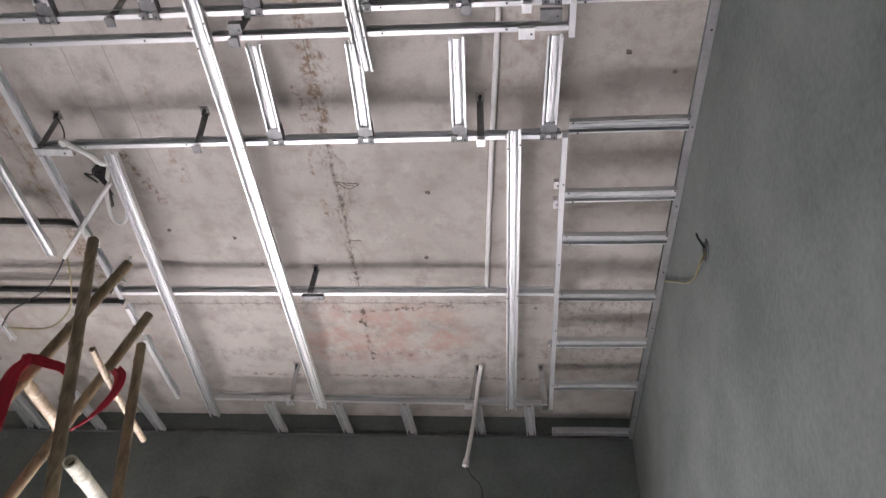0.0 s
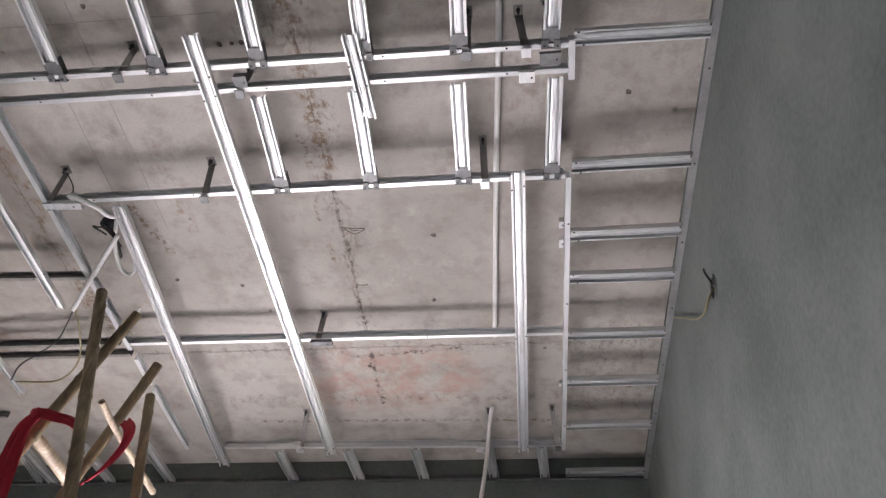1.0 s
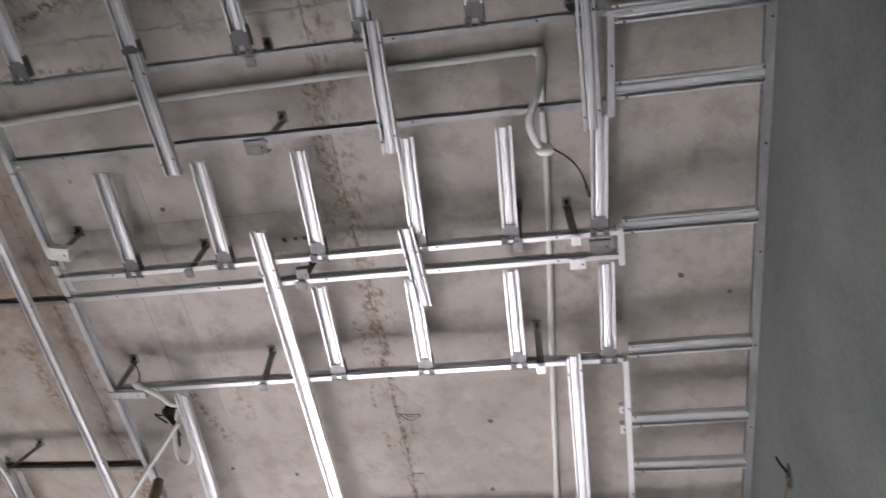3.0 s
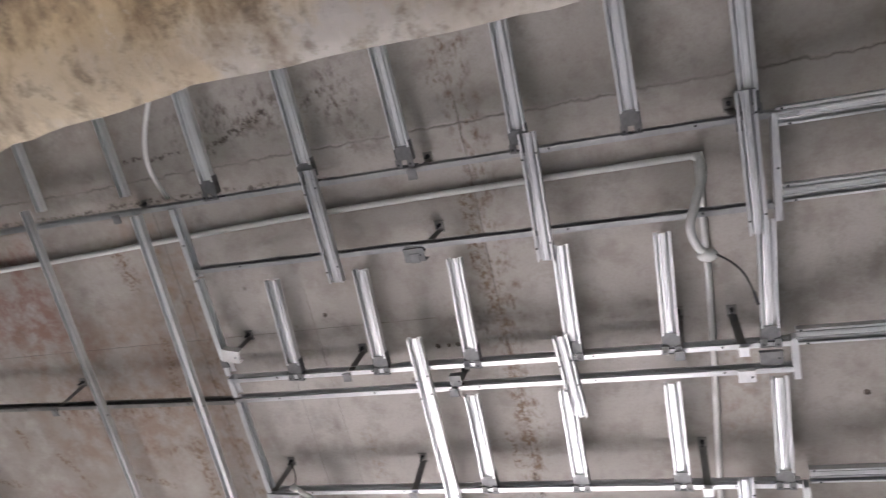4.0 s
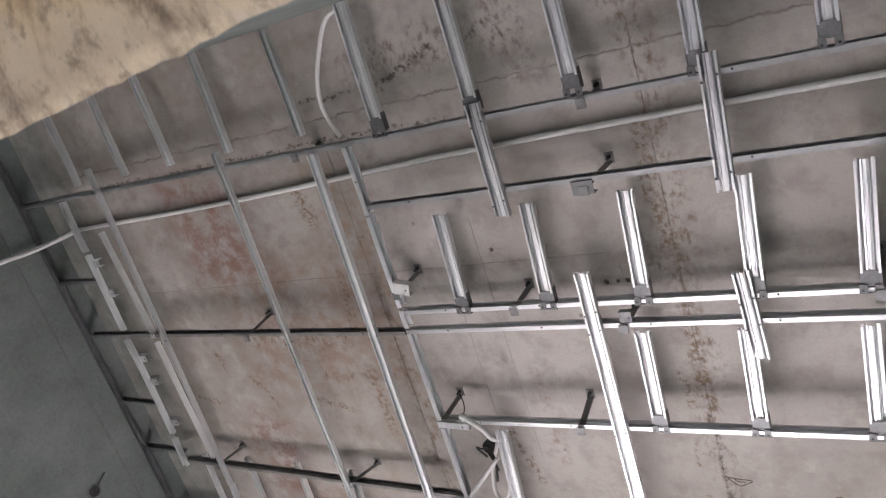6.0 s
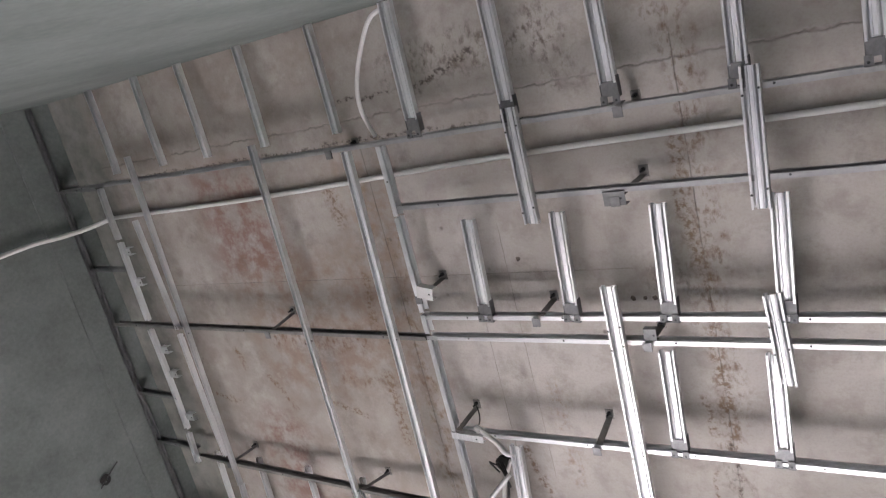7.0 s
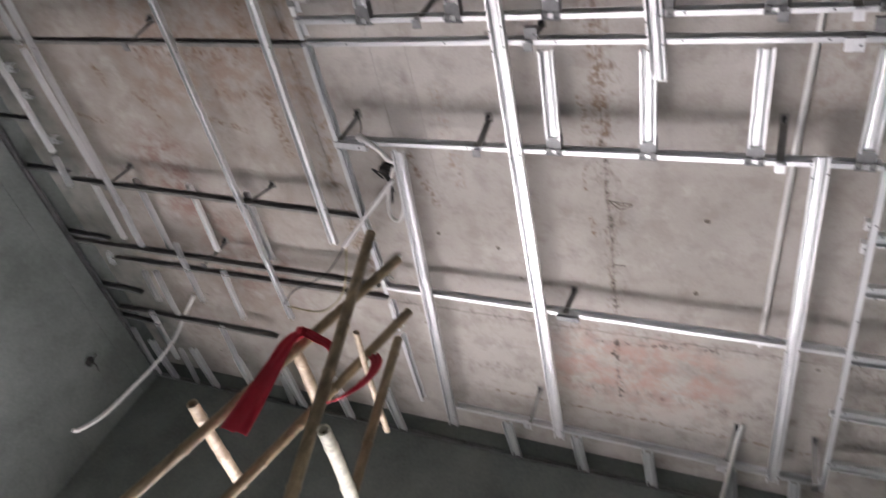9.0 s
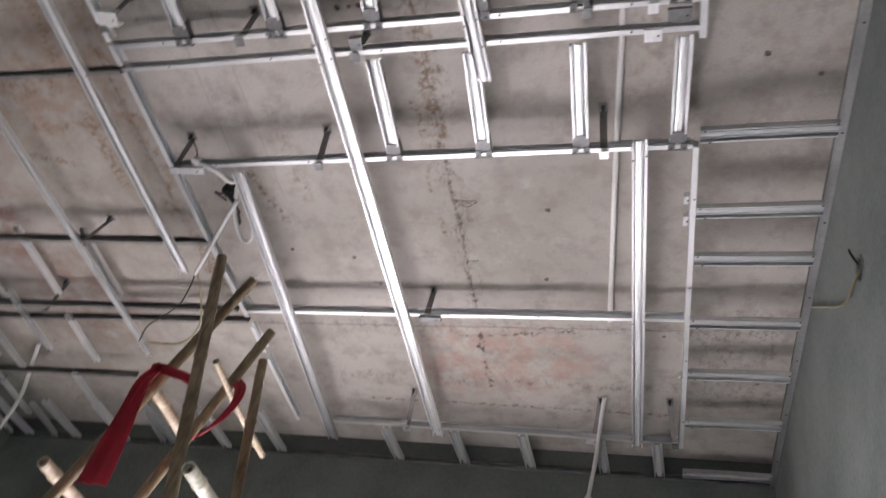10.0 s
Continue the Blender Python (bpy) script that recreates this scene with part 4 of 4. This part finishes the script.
def ribbon(pts, widths, across, wave=0.006, seed=0):
    """A creased strip of cloth with thickness."""
    line = glide(pts, 8)
    n = len(line)
    cols = 6
    bm = bmesh.new()
    side = Vector(across).normalized()
    layers = []
    for layer in (0, 1):
        rows = []
        for i, p in enumerate(line):
            f = i / (n - 1)
            g = f * (len(widths) - 1)
            w = widths[int(min(g, len(widths) - 2))] * (1 - (g - int(min(g, len(widths) - 2)))) + widths[int(min(g, len(widths) - 2)) + 1] * (g - int(min(g, len(widths) - 2)))
            d = (line[min(i + 1, n - 1)] - line[max(i - 1, 0)]).normalized()
            nrm = d.cross(side).normalized()
            rows.append([bm.verts.new(p + side * w * (c / cols - 0.5) + nrm * (wave * math.sin(c * 2.1 + f * 5 + seed) + 0.002 * layer)) for c in range(cols + 1)])
        layers.append(rows)
    for rows in layers:
        for i in range(n - 1):
            for c in range(cols):
                bm.faces.new((rows[i][c], rows[i][c + 1], rows[i + 1][c + 1], rows[i + 1][c]))
    lo, hi = layers
    for i in range(n - 1):
        for c in (0, cols):
            bm.faces.new((lo[i][c], lo[i + 1][c], hi[i + 1][c], hi[i][c]))
    for i in (0, n - 1):
        for c in range(cols):
            bm.faces.new((lo[i][c], lo[i][c + 1], hi[i][c + 1], hi[i][c]))
    return bm


cloth = new("red_cloth")
cloth.location = (-1.99, 2.46, 3.27)
tagged(cloth, "red cloth strip knotted round bamboo poles", "cloth strip")
o = Vector(cloth.location)


def local(*pts):
    return [Vector(p) - o for p in pts]


part("streamer", ribbon(local((-1.955, 2.462, 3.30), (-1.97, 2.440, 3.20), (-1.955, 2.435, 3.05), (-1.945, 2.43, 2.88), (-1.935, 2.43, 2.69)), (0.06, 0.065, 0.085, 0.115, 0.135), (1, 0.1, 0.05), 0.009), RED, cloth, "hanging end of the red cloth", smooth=True)
part("strap", ribbon(local((-2.0, 2.475, 3.30), (-1.93, 2.46, 3.285), (-1.86, 2.46, 3.265), (-1.79, 2.47, 3.25), (-1.72, 2.48, 3.19)), (0.05, 0.05, 0.045, 0.045), (0.1, 0.0, 1)), RED, cloth, smooth=True)
part("loop", ribbon(local((-1.64, 2.60, 3.34), (-1.575, 2.56, 3.27), (-1.56, 2.54, 3.18), (-1.59, 2.53, 3.07), (-1.66, 2.53, 2.99)), (0.05, 0.055, 0.06, 0.06), (0.8, 0.0, 0.6), seed=2), RED, cloth, smooth=True)
bm = bmesh.new()
bmesh.ops.create_uvsphere(bm, u_segments=12, v_segments=8, radius=0.028)
for v in bm.verts:
    v.co += v.co.normalized() * 0.008 * noise.noise(v.co * 60)
bmesh.ops.translate(bm, vec=Vector((-1.965, 2.465, 3.29)) - o, verts=bm.verts)
part("knot", bm, RED, cloth, smooth=True)

# proud plaster band at the top of the side wall
bm = bmesh.new()
add_box(bm, X0 + 0.0005, X0 + 0.010, Y0, Y1, 3.825, FZ - 0.02)
tagged(part("plaster_band", bm, PLASTER), "proud band of grey plaster under the track", "wall", kind="structure")


# ---- marks drawn on the slab ----
def scribble(pts, label):
    bm = bmesh.new()
    line = glide([(x, y, H - 0.0012) for x, y in pts], 5)
    for a, b in zip(line, line[1:]):
        d = (b - a).normalized()
        n = Vector((-d.y, d.x, 0)) * 0.0026
        lo = [bm.verts.new(p) for p in (a - n, a + n, b + n, b - n)]
        hi = [bm.verts.new(v.co + Vector((0, 0, 0.001))) for v in lo]
        bm.faces.new(lo)
        bm.faces.new(hi[::-1])
        for k in range(4):
            bm.faces.new((lo[k], lo[(k + 1) % 4], hi[(k + 1) % 4], hi[k]))
    tagged(part("pencil_mark", bm, MARK), label, "mark", "marks on the slab")


scribble([(-0.695, 2.206), (-0.645, 2.214), (-0.586, 2.22), (-0.610, 2.238), (-0.639, 2.251), (-0.665, 2.232), (-0.689, 2.204)], "dark scribbled pencil mark on the concrete")
scribble([(-0.660, 2.215), (-0.64, 2.228), (-0.612, 2.228)], "short dark pencil mark on the concrete")
scribble([(-0.694, 2.593), (-0.66, 2.598), (-0.631, 2.597)], "short dark pencil mark on the concrete")


def drill_hole(x, y, r):
    """A small chipped hole in the slab: a ragged dark mouth with a low crumbled rim."""
    bm = bmesh.new()
    rnd = random.Random(int(x * 1000) + int(y * 100))
    n = 10
    rad = [r * rnd.uniform(0.7, 1.2) for k in range(n)]
    rings = []
    for grow, drop in ((1.15, 0.0), (1.0, 0.0015), (0.75, 0.0006)):
        rings.append([bm.verts.new((rad[k] * grow * math.cos(2 * math.pi * k / n), rad[k] * grow * math.sin(2 * math.pi * k / n), -drop)) for k in range(n)])
    for p, q in zip(rings, rings[1:]):
        for k in range(n):
            bm.faces.new((p[k], p[(k + 1) % n], q[(k + 1) % n], q[k]))
    bm.faces.new(rings[-1])
    # no real depth: the shade in the hole comes from the dark colour
    ob = part("drill_hole", bm, MARK)
    ob.location = (x, y, H)
    tagged(ob, "small dark chipped drill hole in the concrete", "hole", "holes in the slab")


for x, y, r in ((-1.00, 1.23, 0.010), (-0.95, 1.23, 0.008), (-0.91, 1.23, 0.010), (-0.26, 2.28, 0.011), (-0.304, 2.726, 0.012),
                (-0.73, 3.25, 0.012), (-1.29, 2.57, 0.011), (-1.485, 1.035, 0.010), (-1.62, 2.51, 0.011), (0.61, 1.56, 0.011)):
    drill_hole(x, y, r)
